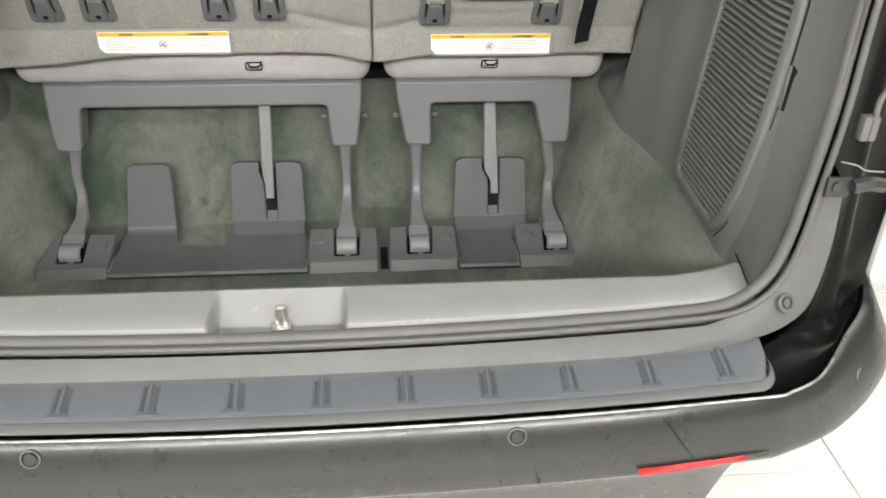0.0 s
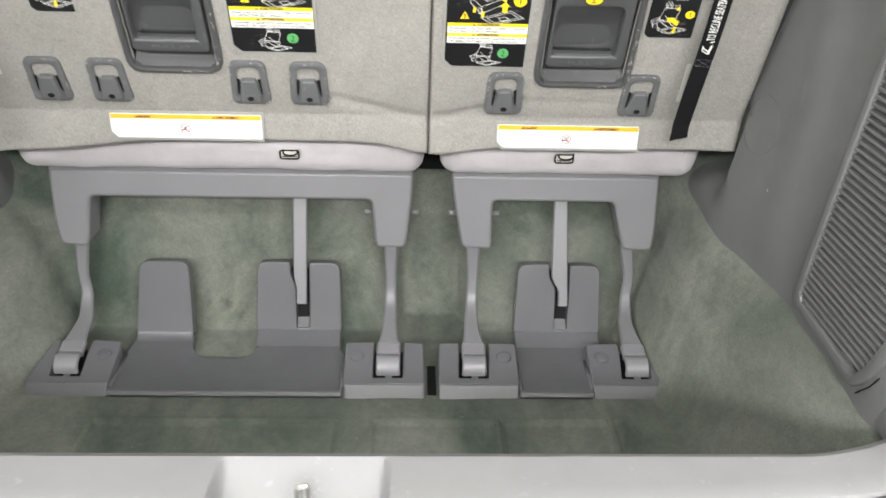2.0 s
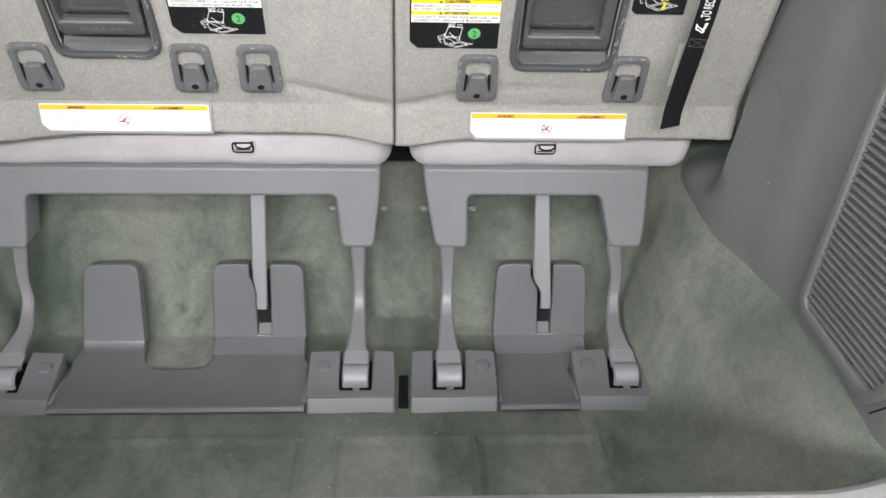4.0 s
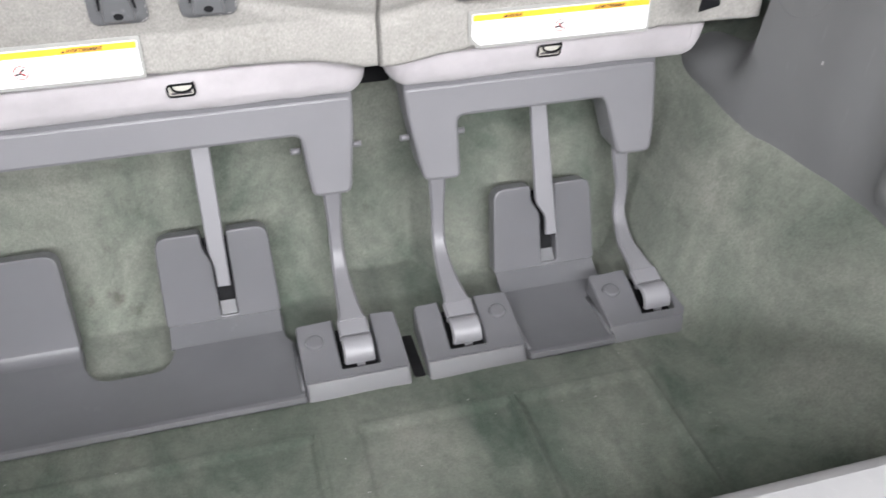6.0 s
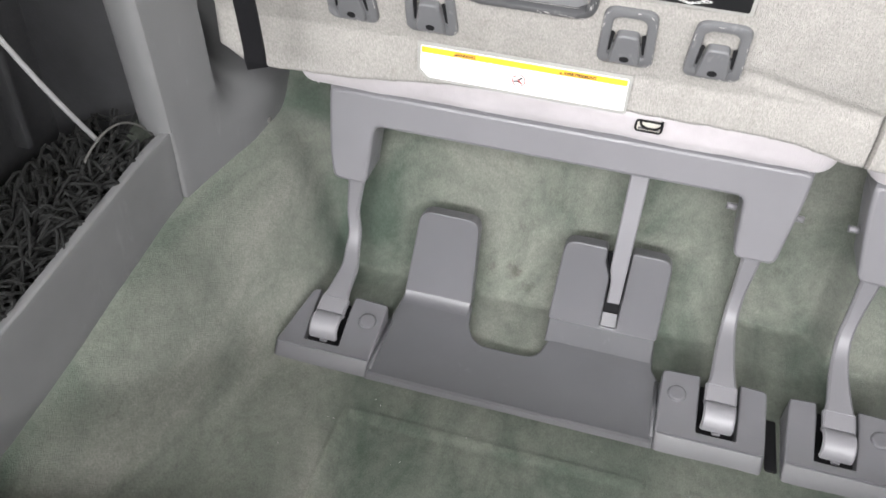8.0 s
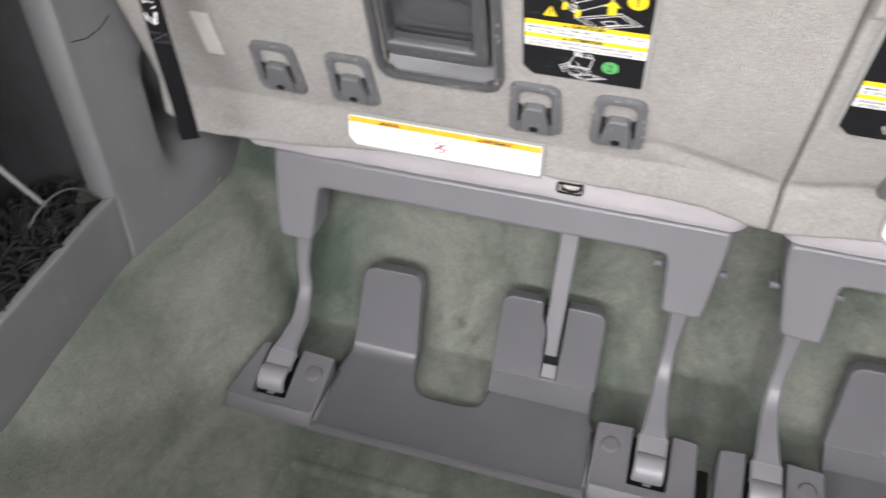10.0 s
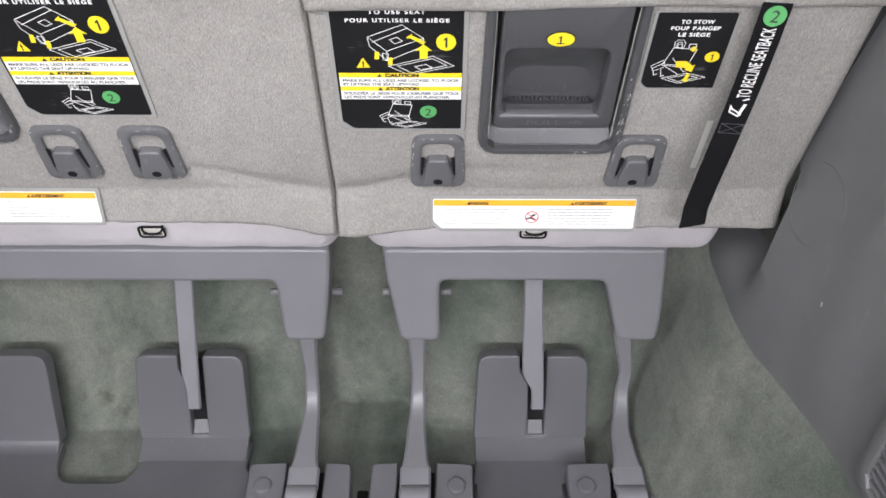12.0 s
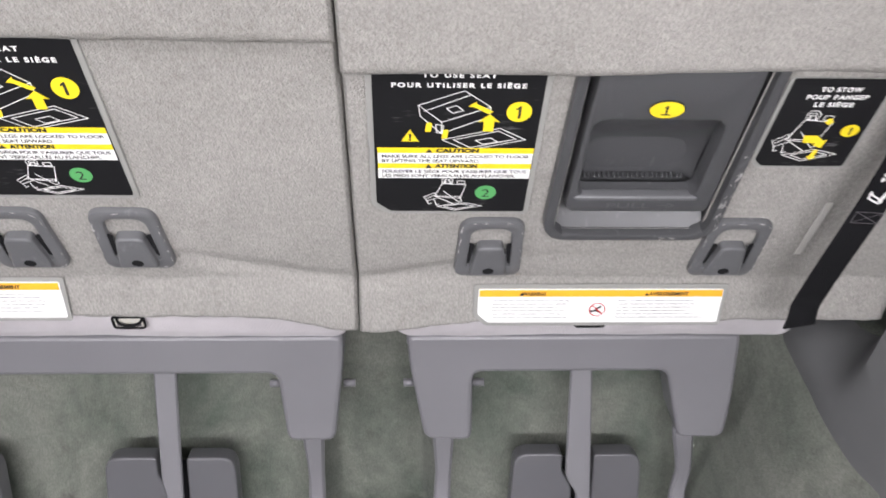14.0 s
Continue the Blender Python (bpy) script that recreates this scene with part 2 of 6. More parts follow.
def box(size, at=(0, 0, 0), bevel=0.0, seg=2, m=None, bm=None):
    bm = bm or bmesh.new()
    made = bmesh.ops.create_cube(bm, size=1.0)["verts"]
    bmesh.ops.scale(bm, vec=size, verts=made)
    if bevel:
        edges = list({e for v in made for e in v.link_edges})
        made = list({v for f in bmesh.ops.bevel(bm, geom=edges, offset=bevel, segments=seg, profile=0.5, affect="EDGES")["faces"] for v in f.verts} | {v for v in made if v.is_valid})
    bmesh.ops.translate(bm, vec=at, verts=made)
    if m is not None:
        bmesh.ops.transform(bm, matrix=m, verts=made)
    return bm


def rounded(points, radius, seg=4):
    """An outline with rounded corners; radius: one for all, or a list."""
    out, n = [], len(points)
    for i, p in enumerate(points):
        r = radius[i] if isinstance(radius, (list, tuple)) else radius
        p, a, b = Vector(p), Vector(points[i - 1]), Vector(points[(i + 1) % n])
        da, db = (a - p), (b - p)
        r = min(r, da.length * 0.49, db.length * 0.49)
        if r < 1e-5:
            out.append(tuple(p))
            continue
        s, e = p + da.normalized() * r, p + db.normalized() * r
        for k in range(seg + 1):
            t = k / seg
            out.append(tuple((1 - t) ** 2 * s + 2 * t * (1 - t) * p + t * t * e))
    return out


def prism(outline, depth, m=None, bevel=0.0, seg=2):
    """An outline in the x-y plane, raised by depth along z, its top rim rounded, then moved by m."""
    bm = bmesh.new()
    base = bm.faces.new([bm.verts.new((x, y, 0)) for x, y in outline])
    up = bmesh.ops.extrude_face_region(bm, geom=[base])["geom"]
    top = [v for v in up if isinstance(v, bmesh.types.BMVert)]
    bmesh.ops.translate(bm, vec=(0, 0, depth), verts=top)
    if bevel:
        rim = [e for e in bm.edges if all(v in top for v in e.verts)]
        bmesh.ops.bevel(bm, geom=rim, offset=bevel, segments=seg, profile=0.5, affect="EDGES", clamp_overlap=True)
    if m is not None:
        bm.transform(m)
    return bm


def ring(outer, inner, depth, m=None, bevel=0.0):
    """A flat frame between two outlines of as many points."""
    bm = bmesh.new()
    n = len(outer)
    o = [bm.verts.new((x, y, 0)) for x, y in outer]
    i = [bm.verts.new((x, y, 0)) for x, y in inner]
    faces = [bm.faces.new((o[k], o[(k + 1) % n], i[(k + 1) % n], i[k])) for k in range(n)]
    up = bmesh.ops.extrude_face_region(bm, geom=faces)["geom"]
    top = [v for v in up if isinstance(v, bmesh.types.BMVert)]
    bmesh.ops.translate(bm, vec=(0, 0, depth), verts=top)
    if bevel:
        tops = set(top)
        rim = [e for e in bm.edges if all(v in tops for v in e.verts) and any(abs(f.normal.z) < 0.5 for f in e.link_faces)]
        bmesh.ops.bevel(bm, geom=rim, offset=bevel, segments=2, profile=0.5, affect="EDGES")
    if m is not None:
        bm.transform(m)
    return bm


def resample(points, n):
    """n points evenly along a closed outline."""
    p = [Vector(q) for q in points]
    p.append(p[0])
    lens = [0.0]
    for a, b in zip(p, p[1:]):
        lens.append(lens[-1] + (b - a).length)
    out, k = [], 0
    for i in range(n):
        d = lens[-1] * i / n
        while lens[k + 1] < d:
            k += 1
        t = (d - lens[k]) / max(1e-9, lens[k + 1] - lens[k])
        out.append(tuple(p[k].lerp(p[k + 1], t)))
    return out


def evenly(points, n):
    """n points evenly along an open line."""
    lens = [0.0]
    for a, b in zip(points, points[1:]):
        lens.append(lens[-1] + (b - a).length)
    at = [lens[-1] * i / (n - 1) for i in range(n)]
    return [Vector([float(np.interp(d, lens, [p[k] for p in points])) for k in range(3)]) for d in at]


def tube(points, radius, sides=8, bm=None, squash=1.0):
    """A round bar along a line of points."""
    bm = bm or bmesh.new()
    pts = [Vector(p) for p in points]
    rows, side = [], None
    for i, p in enumerate(pts):
        d = (pts[min(i + 1, len(pts) - 1)] - pts[max(i - 1, 0)]).normalized()
        if side is None:
            side = d.orthogonal().normalized()
        side = (side - d * side.dot(d)).normalized()
        up = d.cross(side)
        r = radius[i] if isinstance(radius, (list, tuple)) else radius
        rows.append([bm.verts.new(p + side * math.cos(a) * r + up * math.sin(a) * r * squash) for a in (2 * math.pi * k / sides for k in range(sides))])
    for a, b in zip(rows, rows[1:]):
        for k in range(sides):
            bm.faces.new((a[k], a[(k + 1) % sides], b[(k + 1) % sides], b[k]))
    bm.faces.new(rows[0])
    bm.faces.new(rows[-1])
    return bm


def curve_through(points, n=8):
    """A smooth line (Catmull-Rom) through points."""
    p = [Vector(q) for q in points]
    p = [2 * p[0] - p[1], *p, 2 * p[-1] - p[-2]]
    out = []
    for i in range(1, len(p) - 2):
        a, b, c, d = p[i - 1 : i + 3]
        for k in range(n):
            t = k / n
            out.append(0.5 * (2 * b + (c - a) * t + (2 * a - 5 * b + 4 * c - d) * t * t + (3 * b - a - 3 * c + d) * t**3))
    out.append(p[-2])
    return out


def bar(rows, bevel=0.002):
    """A flat bar whose width lies along x: rows of x, y, z, width, thickness."""
    bm = bmesh.new()
    sec = []
    for i, (x, y, z, w, t) in enumerate(rows):
        a, b = rows[max(i - 1, 0)], rows[min(i + 1, len(rows) - 1)]
        d = Vector((0, b[1] - a[1], b[2] - a[2])).normalized()
        nrm = Vector((0, d.z, -d.y))
        h, c = w / 2, min(bevel, t * 0.4)
        loop = [(-h, -t / 2 + c), (-h + c, -t / 2), (h - c, -t / 2), (h, -t / 2 + c), (h, t / 2 - c), (h - c, t / 2), (-h + c, t / 2), (-h, t / 2 - c)]
        sec.append([bm.verts.new(Vector((x + u, y, z)) + nrm * v) for u, v in loop])
    for a, b in zip(sec, sec[1:]):
        for k in range(8):
            bm.faces.new((a[k], a[(k + 1) % 8], b[(k + 1) % 8], b[k]))
    bm.faces.new(sec[0])
    bm.faces.new(sec[-1])
    return bm


def surface(fn, us, vs, skip=None, thick=0.0):
    """A sheet of points fn(u, v); skip(u, v) leaves out cells; thick gives it depth."""
    bm = bmesh.new()
    g = [[bm.verts.new(fn(u, v)) for v in vs] for u in us]
    for i in range(len(us) - 1):
        for j in range(len(vs) - 1):
            if skip and skip((us[i] + us[i + 1]) / 2, (vs[j] + vs[j + 1]) / 2):
                continue
            bm.faces.new((g[i][j], g[i + 1][j], g[i + 1][j + 1], g[i][j + 1]))
    for v in [v for v in bm.verts if not v.link_faces]:
        bm.verts.remove(v)
    if thick:
        bmesh.ops.recalc_face_normals(bm, faces=bm.faces)
        bmesh.ops.solidify(bm, geom=bm.faces[:], thickness=thick)
    return bm


def loft(profiles):
    """A sheet through rows of points of equal length."""
    bm = bmesh.new()
    rows = [[bm.verts.new(p) for p in row] for row in profiles]
    for a, b in zip(rows, rows[1:]):
        for k in range(len(a) - 1):
            bm.faces.new((a[k], a[k + 1], b[k + 1], b[k]))
    return bm


def steps(a, b, n):
    return [a + (b - a) * i / n for i in range(n + 1)]


def smooth01(t):
    t = max(0.0, min(1.0, t))
    return t * t * (3 - 2 * t)


def disc(r, depth, m, n=20, ry=None, bevel=0.0):
    return prism([(r * math.cos(2 * math.pi * k / n), (ry or r) * math.sin(2 * math.pi * k / n)) for k in range(n)], depth, m, bevel)


def lines2d(strokes, width, depth, m):
    """Printed strokes: thin raised bars between points, in one mesh."""
    bm = bmesh.new()
    for (ax, ay), (bx, by) in strokes:
        d = Vector((bx - ax, by - ay))
        if d.length < 1e-6:
            continue
        n = Vector((-d.y, d.x)).normalized() * width / 2
        e = d.normalized() * width * 0.3
        quad = [(ax - e.x + n.x, ay - e.y + n.y), (bx + e.x + n.x, by + e.y + n.y), (bx + e.x - n.x, by + e.y - n.y), (ax - e.x - n.x, ay - e.y - n.y)]
        bm.faces.new([bm.verts.new((x, y, depth)) for x, y in quad])
    bm.transform(m)
    return bm


def poly(points):
    return [(points[i], points[i + 1]) for i in range(len(points) - 1)]


def closed(points):
    return poly([*points, points[0]])


def lettering(name, text, height, m, material, parent, align="CENTER", width=None, squeeze=1.0, bold=0.0, track=1.0):
    """Flat letters in the built-in font, height metres tall; width: the whole line's length."""
    cu = bpy.data.curves.new(name, "FONT")
    cu.body, cu.size, cu.align_x, cu.offset, cu.space_character = text, height / 0.7, align, bold, track
    tmp = bpy.data.objects.new(name, cu)
    me = bpy.data.meshes.new_from_object(tmp)
    bpy.data.objects.remove(tmp)
    xs = [v.co.x for v in me.vertices]
    if width and xs:
        squeeze = width / (max(xs) - min(xs))
    me.transform(m @ Matrix.Diagonal((squeeze, 1, 1, 1)))
    me.materials.append(material)
    ob = new(name, me)
    PLACE[ob] = Matrix.Identity(4)
    ob.parent = parent
    ob.matrix_parent_inverse = PLACE[parent].inverted()
    return ob



def numeral_one(height, m, material, parent):
    """A figure 1 with a flag and a foot."""
    k = height
    pts = [(-0.10, 0.0), (0.06, 0.0), (0.06, 1.0), (-0.04, 1.0), (-0.24, 0.80), (-0.24, 0.68), (-0.10, 0.76)]
    part("numeral", prism([(x * k, y * k) for x, y in pts], 0.0002, m), material, parent)


# ---- the cargo well ----
FLOOR_Z, RIM_X = 0.386, 0.606


def wall_x(y, z, side=1):
    """The side trim's face: upright beside the grille, drawing in towards the seat, more so low down."""
    x = 0.608 + 0.010 * smooth01((z - 0.64) / 0.4) + 0.020 * smooth01((0.16 - y) / 0.10)
    if side > 0:
        x -= 0.046 * smooth01((y - 0.36) / 0.24) * (1 - 0.45 * smooth01((z - 0.66) / 0.22))
        x -= 0.005 * math.exp(-(((y - 0.435) / 0.030) ** 2)) * smooth01((z - 0.6) / 0.1)
    else:
        x -= 0.006 + 0.044 * smooth01((y - 0.45) / 0.22)
    # gap beside the leaning seat back
    x += 0.10 * smooth01((y - 0.562 - 0.40 * max(0.0, z - 0.81)) / 0.060) * smooth01((z - 0.655) / 0.12)
    return side * x


def rim_z(y, side=1):
    """Height of the side trim's lower edge."""
    if side > 0:
        return float(np.interp(y, [0, 0.12, 0.18, 0.25, 0.34, 0.42, 0.53, 0.61, 0.70, 0.80, 0.9], [0.60, 0.605, 0.612, 0.619, 0.620, 0.623, 0.630, 0.644, 0.652, 0.658, 0.66]))
    return float(np.interp(y, [0, 0.22, 0.37, 0.493, 0.65, 0.9], [0.545, 0.56, 0.58, 0.599, 0.62, 0.615]))


def well(x, y):
    sgn = 1 if x > 0 else -1
    rim = rim_z(y, sgn)
    edge = abs(wall_x(y, rim, sgn)) + 0.002
    side = max(0.0, (abs(x) - edge + 0.108) / 0.108)
    rise = rim - FLOOR_Z
    hollow = max(math.exp(-(((x - c) / 0.032) ** 2)) for c in (-0.45, -0.31, 0.07, 0.195, 0.475))
    foot = 0.660 + 0.055 * smooth01((x - 0.058) / 0.030) * smooth01((0.207 - x) / 0.030) + 0.008 * hollow
    back = max(0.0, (y - foot) / (0.750 - foot))
    cove = 0.012 - math.sqrt(0.012**2 - min(0.011, max(0.0, y - foot + 0.009)) ** 2)
    s = rise * (0.34 * side + 0.66 * smooth01(min(side, 1.0))) if side < 1 else rise * (1 + 0.6 * (side - 1))
    b = 0.285 * (0.55 * back + 0.45 * smooth01(min(back, 1.0))) if back < 1 else 0.285 * (1 + 0.02 * min(back - 1, 3))
    b = cove + b * 0.975
    z = FLOOR_Z + (s**3 + b**3) ** (1 / 3)
    # shallow pressed panels in front of the seat mounts
    for x0, x1 in ((-0.37, -0.006), (0.042, 0.228), (0.236, 0.40)):
        inx = smooth01((x - x0) / 0.006) * smooth01((x1 - x) / 0.006)
        iny = smooth01((y - 0.10) / 0.02) * smooth01((0.408 - y) / 0.008)
        z -= 0.005 * inx * iny
        near_x = min(abs(x - x0), abs(x - x1))
        if 0.12 < y < 0.410 and near_x < 0.02:
            z += 0.0022 * math.exp(-(((near_x - 0.004) / 0.004) ** 2)) * smooth01((y - 0.12) / 0.05)
        if x0 < x < x1:
            z += 0.0018 * math.exp(-(((y - 0.412) / 0.004) ** 2))
    # soft puckers where the carpet is drawn round the corners
    z += 0.0022 * noise.noise((x * 9, y * 9, 0.0)) + 0.003 * side * noise.noise((x * 6, y * 22, 4.0)) + 0.003 * min(back, 1.5) * noise.noise((x * 18, y * 8, 9.0))
    return z


edges = [e + k * 0.0015 for e in (-0.37, -0.006, 0.042, 0.228, 0.236, 0.40) for k in range(-6, 7)]
xs = sorted(set(edges + steps(-0.49, 0.04, 106) + steps(0.04, 0.23, 95) + steps(0.23, 0.49, 52) + steps(-0.66, -0.49, 40) + steps(0.49, 0.66, 40)))
ys = sorted(set([0.396 + 0.002 * k for k in range(14)] + steps(0.03, 0.64, 90) + steps(0.64, 0.76, 60) + steps(0.76, 1.6, 20)))
bm = surface(lambda x, y: (x, y, well(x, y)), xs, ys)
floor_carpet = part("floor", bm, M_carpet, None)
tagged(floor_carpet, "green-grey short-pile carpet lining the deep cargo well", "floor", kind="structure")
bm = surface(lambda x, z: (x, 0.035 + 0.02 * (z - 0.386), z), steps(-0.62, 0.62, 12), [0.36, 0.45, 0.55, 0.63])
part("rear_lining", bm, M_carpet, floor_carpet)

# ---- sill, seal and bumper ----


def rear(x):
    """How far the rear edge bows towards the bumper."""
    return 0.095 * x * x + 0.5 * max(0.0, abs(x) - 0.52) ** 1.6


sill = thing("sill", (0, 0.0, 0.6), "light grey scuffed plastic sill across the tailgate opening", "sill", kind="structure")
NX = sorted(set(steps(-0.60, 0.60, 96) + steps(-0.090, -0.066, 12) + steps(0.062, 0.086, 12)))


def notch(x):
    return smooth01((0.084 - abs(x + 0.002)) / 0.012)


def inner(x):
    """The inner edge, which sweeps forward into the side trims."""
    return 0.055 + 1.2 * max(0.0, abs(x) - 0.49) ** 1.7


prof = []
for x in NX:
    y0, y1, n = inner(x), -0.038 + rear(x), notch(x)
    d = 0.028 * n
    row = [(x, y0 - 0.002, 0.52), (x, y0, 0.615), (x, y0 - 0.002, 0.632), (x, y0 - 0.007, 0.6375), (x, y0 - 0.014, 0.6395)]
    for t, sunk in ((0.02, 0.0), (0.06, 0.06), (0.35, 0.52), (0.62, 0.94), (0.66, 0.99), (0.70, 1.0)):
        row.append((x, (y0 - 0.014) * (1 - t) + (y1 + 0.012) * t, 0.641 - d * sunk))
    row += [(x, y1 + 0.010, 0.641 - d), (x, y1 + 0.003, 0.6385 - d), (x, y1, 0.634 - d), (x, y1, 0.59)]
    prof.append(row)
part("sill_cover", loft(prof), M_sill, sill)

striker = thing("tailgate_striker", (0, -0.006, 0.614), "bright zinc tailgate striker loop in the sill recess", "latch striker")
part("base_plate", box((0.026, 0.018, 0.003), (0, -0.006, 0.6160), 0.0012), M_steel, striker)
part("loop", tube(curve_through([(-0.004, -0.004, 0.616), (-0.004, -0.004, 0.634), (-0.003, -0.004, 0.642), (0.004, -0.004, 0.643), (0.005, -0.004, 0.634), (0.005, -0.004, 0.616)], 5), 0.0031, 10), M_steel, striker)
for sx in (-0.0095, 0.0095):
    part("bolt", disc(0.0035, 0.002, Matrix.Translation((sx, -0.008, 0.618)), 6), M_steel, striker)

seal_path = [(-0.655, 0.03, 1.2), (-0.640, 0.012, 1.0), (-0.637, 0.006, 0.888), (-0.629, 0.003, 0.781), (-0.622, 0.001, 0.715), (-0.609, -0.002, 0.672), (-0.585, -0.007, 0.645), (-0.545, -0.016, 0.632)]
mid = [(x, -0.046 + rear(x), 0.630) for x in steps(-0.46, 0.46, 12)]
half = [(-a, b, c) for a, b, c in reversed(seal_path)]
path = curve_through(seal_path + mid + half, 5)
weatherstrip = thing("weatherstrip", (0, -0.04, 0.62), "dark grey rubber weatherstrip round the tailgate opening", "rubber seal", kind="structure")
part("bulb", tube(path, 0.0075, 10, squash=0.9), M_rubber, weatherstrip)
outer_path = [p + Vector((0.011 * (1 if p.x > 0.5 else -1 if p.x < -0.5 else p.x * 2), -0.010, -0.006)) for p in path]
part("lip", tube(outer_path, 0.0042, 8), M_rubber, weatherstrip)

bumper = thing("bumper", (0, -0.1, 0.3), "dark rear bumper with a ribbed grey step pad", "bumper", kind="structure")


BAND_END = 0.0235


def band(x):
    return -0.058 + 0.06 * x * x + BAND_END * min(1.0, max(0.0, (abs(x) - 0.40) / 0.20)) ** 2


def band_front(x):
    """The band's front edge, which tapers into the corner panels."""
    t = smooth01((abs(x) - 0.570) / 0.06)
    return (band(x) - 0.021) * (1 - t) + (-0.066 + rear(x) * 0.9) * t


prof = [[(x, -0.052 + rear(x) * 0.9, 0.585), (x, -0.056 + rear(x) * 0.9, 0.612), (x, -0.060 + rear(x) * 0.9, 0.6165), (x, band_front(x) + 0.007, 0.606), (x, band_front(x) + 0.001, 0.598), (x, band_front(x), 0.56)] for x in steps(-0.600, 0.600, 80)]
part("upper_band", loft(prof), M_rubber_band, bumper)


def padfront(x):
    return -0.1305 + 0.075 * x * x


def pad_lip(x):
    """The pad's front edge, rounded off at both ends."""
    e = math.sqrt(max(0.0, 1 - max(0.0, (abs(x) - 0.568) / 0.030) ** 2))
    return band(x) - 0.017 + (padfront(x) - band(x) + 0.017) * (0.45 + 0.55 * e)


pad_rows = []
rib_xs = [-0.5325 + 0.0971 * k for k in range(12)]


def groove(x):
    """Depth of the paired channels beside each rib."""
    d = min(abs(x - r) for r in rib_xs)
    return 0.0045 * math.exp(-(((d - 0.0062) / 0.0026) ** 2))


pad_xs = sorted(set(steps(-0.598, 0.598, 80) + [r + k * 0.0016 for r in rib_xs for k in range(-8, 9)]))
for x in pad_xs:
    y0, y1 = band(x) - 0.017, pad_lip(x)
    q = groove(x)
    pad_rows.append([(x, y0, 0.575), (x, y0, 0.5925), (x, y0 - 0.002, 0.5923 - q), (x, y0 * 0.6 + y1 * 0.4, 0.5885 - q), (x, y0 * 0.24 + y1 * 0.76, 0.5845 - q), (x, y0 * 0.15 + y1 * 0.85, 0.583), (x, y1 + 0.004, 0.5815), (x, y1 + 0.001, 0.579), (x, y1 + 0.002, 0.575)])
pad = part("step_pad", loft(pad_rows), M_pad, bumper, "blue-grey textured plastic step pad")
for rx in rib_xs:
    y0, y1 = band(rx) - 0.021, padfront(rx) + 0.012
    part("rib", bar([(rx, y0, 0.5935, 0.0058, 0.004), (rx, (y0 + y1) / 2, 0.5895, 0.0056, 0.004), (rx, y1, 0.585, 0.0056, 0.004)], 0.0016), M_pad, pad)
    part("rib_foot", prism(rounded([(-0.0150, 0.0), (0.0150, 0.0), (0.0075, 0.0085), (-0.0075, 0.0085)], [0.001, 0.001, 0.005, 0.005]), 0.0050, Matrix.Translation((rx, y1 - 0.004, 0.5805)), 0.0025), M_pad, pad)
part("pad_edge", loft([[(x, pad_lip(x) + 0.0025, 0.5822), (x, pad_lip(x) + 0.001, 0.5832), (x * 1.002, pad_lip(x) - 0.0075, 0.5815), (x * 1.003, pad_lip(x) - 0.0105, 0.5790), (x * 1.003, pad_lip(x) - 0.0100, 0.5765), (x, pad_lip(x) + 0.002, 0.5740)] for x in [-0.5985, -0.597, -0.594, -0.589, -0.582, -0.574] + steps(-0.565, 0.565, 50) + [0.574, 0.582, 0.589, 0.594, 0.597, 0.5985]]), M_rubber_band, bumper, "pale worn edge along the pad")


# bumper cover: swept round the rear corners
def swell(x):
    """The cover's swell below its rim, less towards the corners."""
    return 1 - 0.25 * smooth01((abs(x) - 0.42) / 0.20)


def cover_y(x, z):
    d = float(np.interp(z, [0.466, 0.482, 0.491, 0.50, 0.53, 0.56, 0.5665], [0.0, -0.021, -0.0265, -0.026, -0.018, -0.006, 0.0]))
    return -0.1425 + 0.072 * x * x + d * swell(x)


def cover_line(inset):
    """The cover's outline; a negative inset swells it, most of all round the corners. Bend rows: x, y, outward normal, share of the swell."""
    pts = [(x, -0.1425 + 0.072 * x * x + inset * (swell(x) if inset < 0 else 1)) for x in steps(0.0, 0.60, 16)]
    bend = [(0.649, -0.095, 0.50, -0.85, 0.9), (0.684, -0.065, 0.68, -0.73, 1.3), (0.739, -0.003, 0.75, -0.66, 1.9), (0.80, 0.066, 0.83, -0.55, 1.9), (0.845, 0.16, 0.95, -0.30, 1.4), (0.89, 0.32, 1.0, 0.0, 0.8), (0.915, 0.55, 1.0, 0.0, 0.6), (0.92, 0.90, 1.0, 0.0, 0.6)]
    bend = [(0.60, pts[-1][1])] + [(x - inset * nx * (k if inset < 0 else 1), y - inset * ny * (k if inset < 0 else 1)) for x, y, nx, ny, k in bend]
    pts += [(p.x, p.y) for p in curve_through([(a, b, 0) for a, b in bend], 4)[1:]]
    return [(-a, b) for a, b in reversed(pts[1:])] + pts


levels = [(0.03, 0.545), (0.006, 0.556), (0.0035, 0.5672), (0.0, 0.5665), (-0.006, 0.560), (-0.012, 0.546), (-0.018, 0.53), (-0.024, 0.512), (-0.026, 0.50), (-0.0265, 0.491), (-0.021, 0.482), (0.0, 0.466), (0.045, 0.438), (0.08, 0.36), (0.12, 0.25)]
bm = loft([[(x, y, z) for x, y in cover_line(d)] for d, z in levels])
part("cover", bm, M_bumper, bumper)
rim_line = [(x, y, 0.5676) for x, y in cover_line(0.0018) if y < -0.045]
# Worn rim; its bright colour also carries the light it reflects.
part("bright_edge", tube(curve_through(rim_line, 3), 0.0019, 8, squash=0.7), M_worn_glint, bumper, "worn edge of the bumper cover, its glint painted bright")
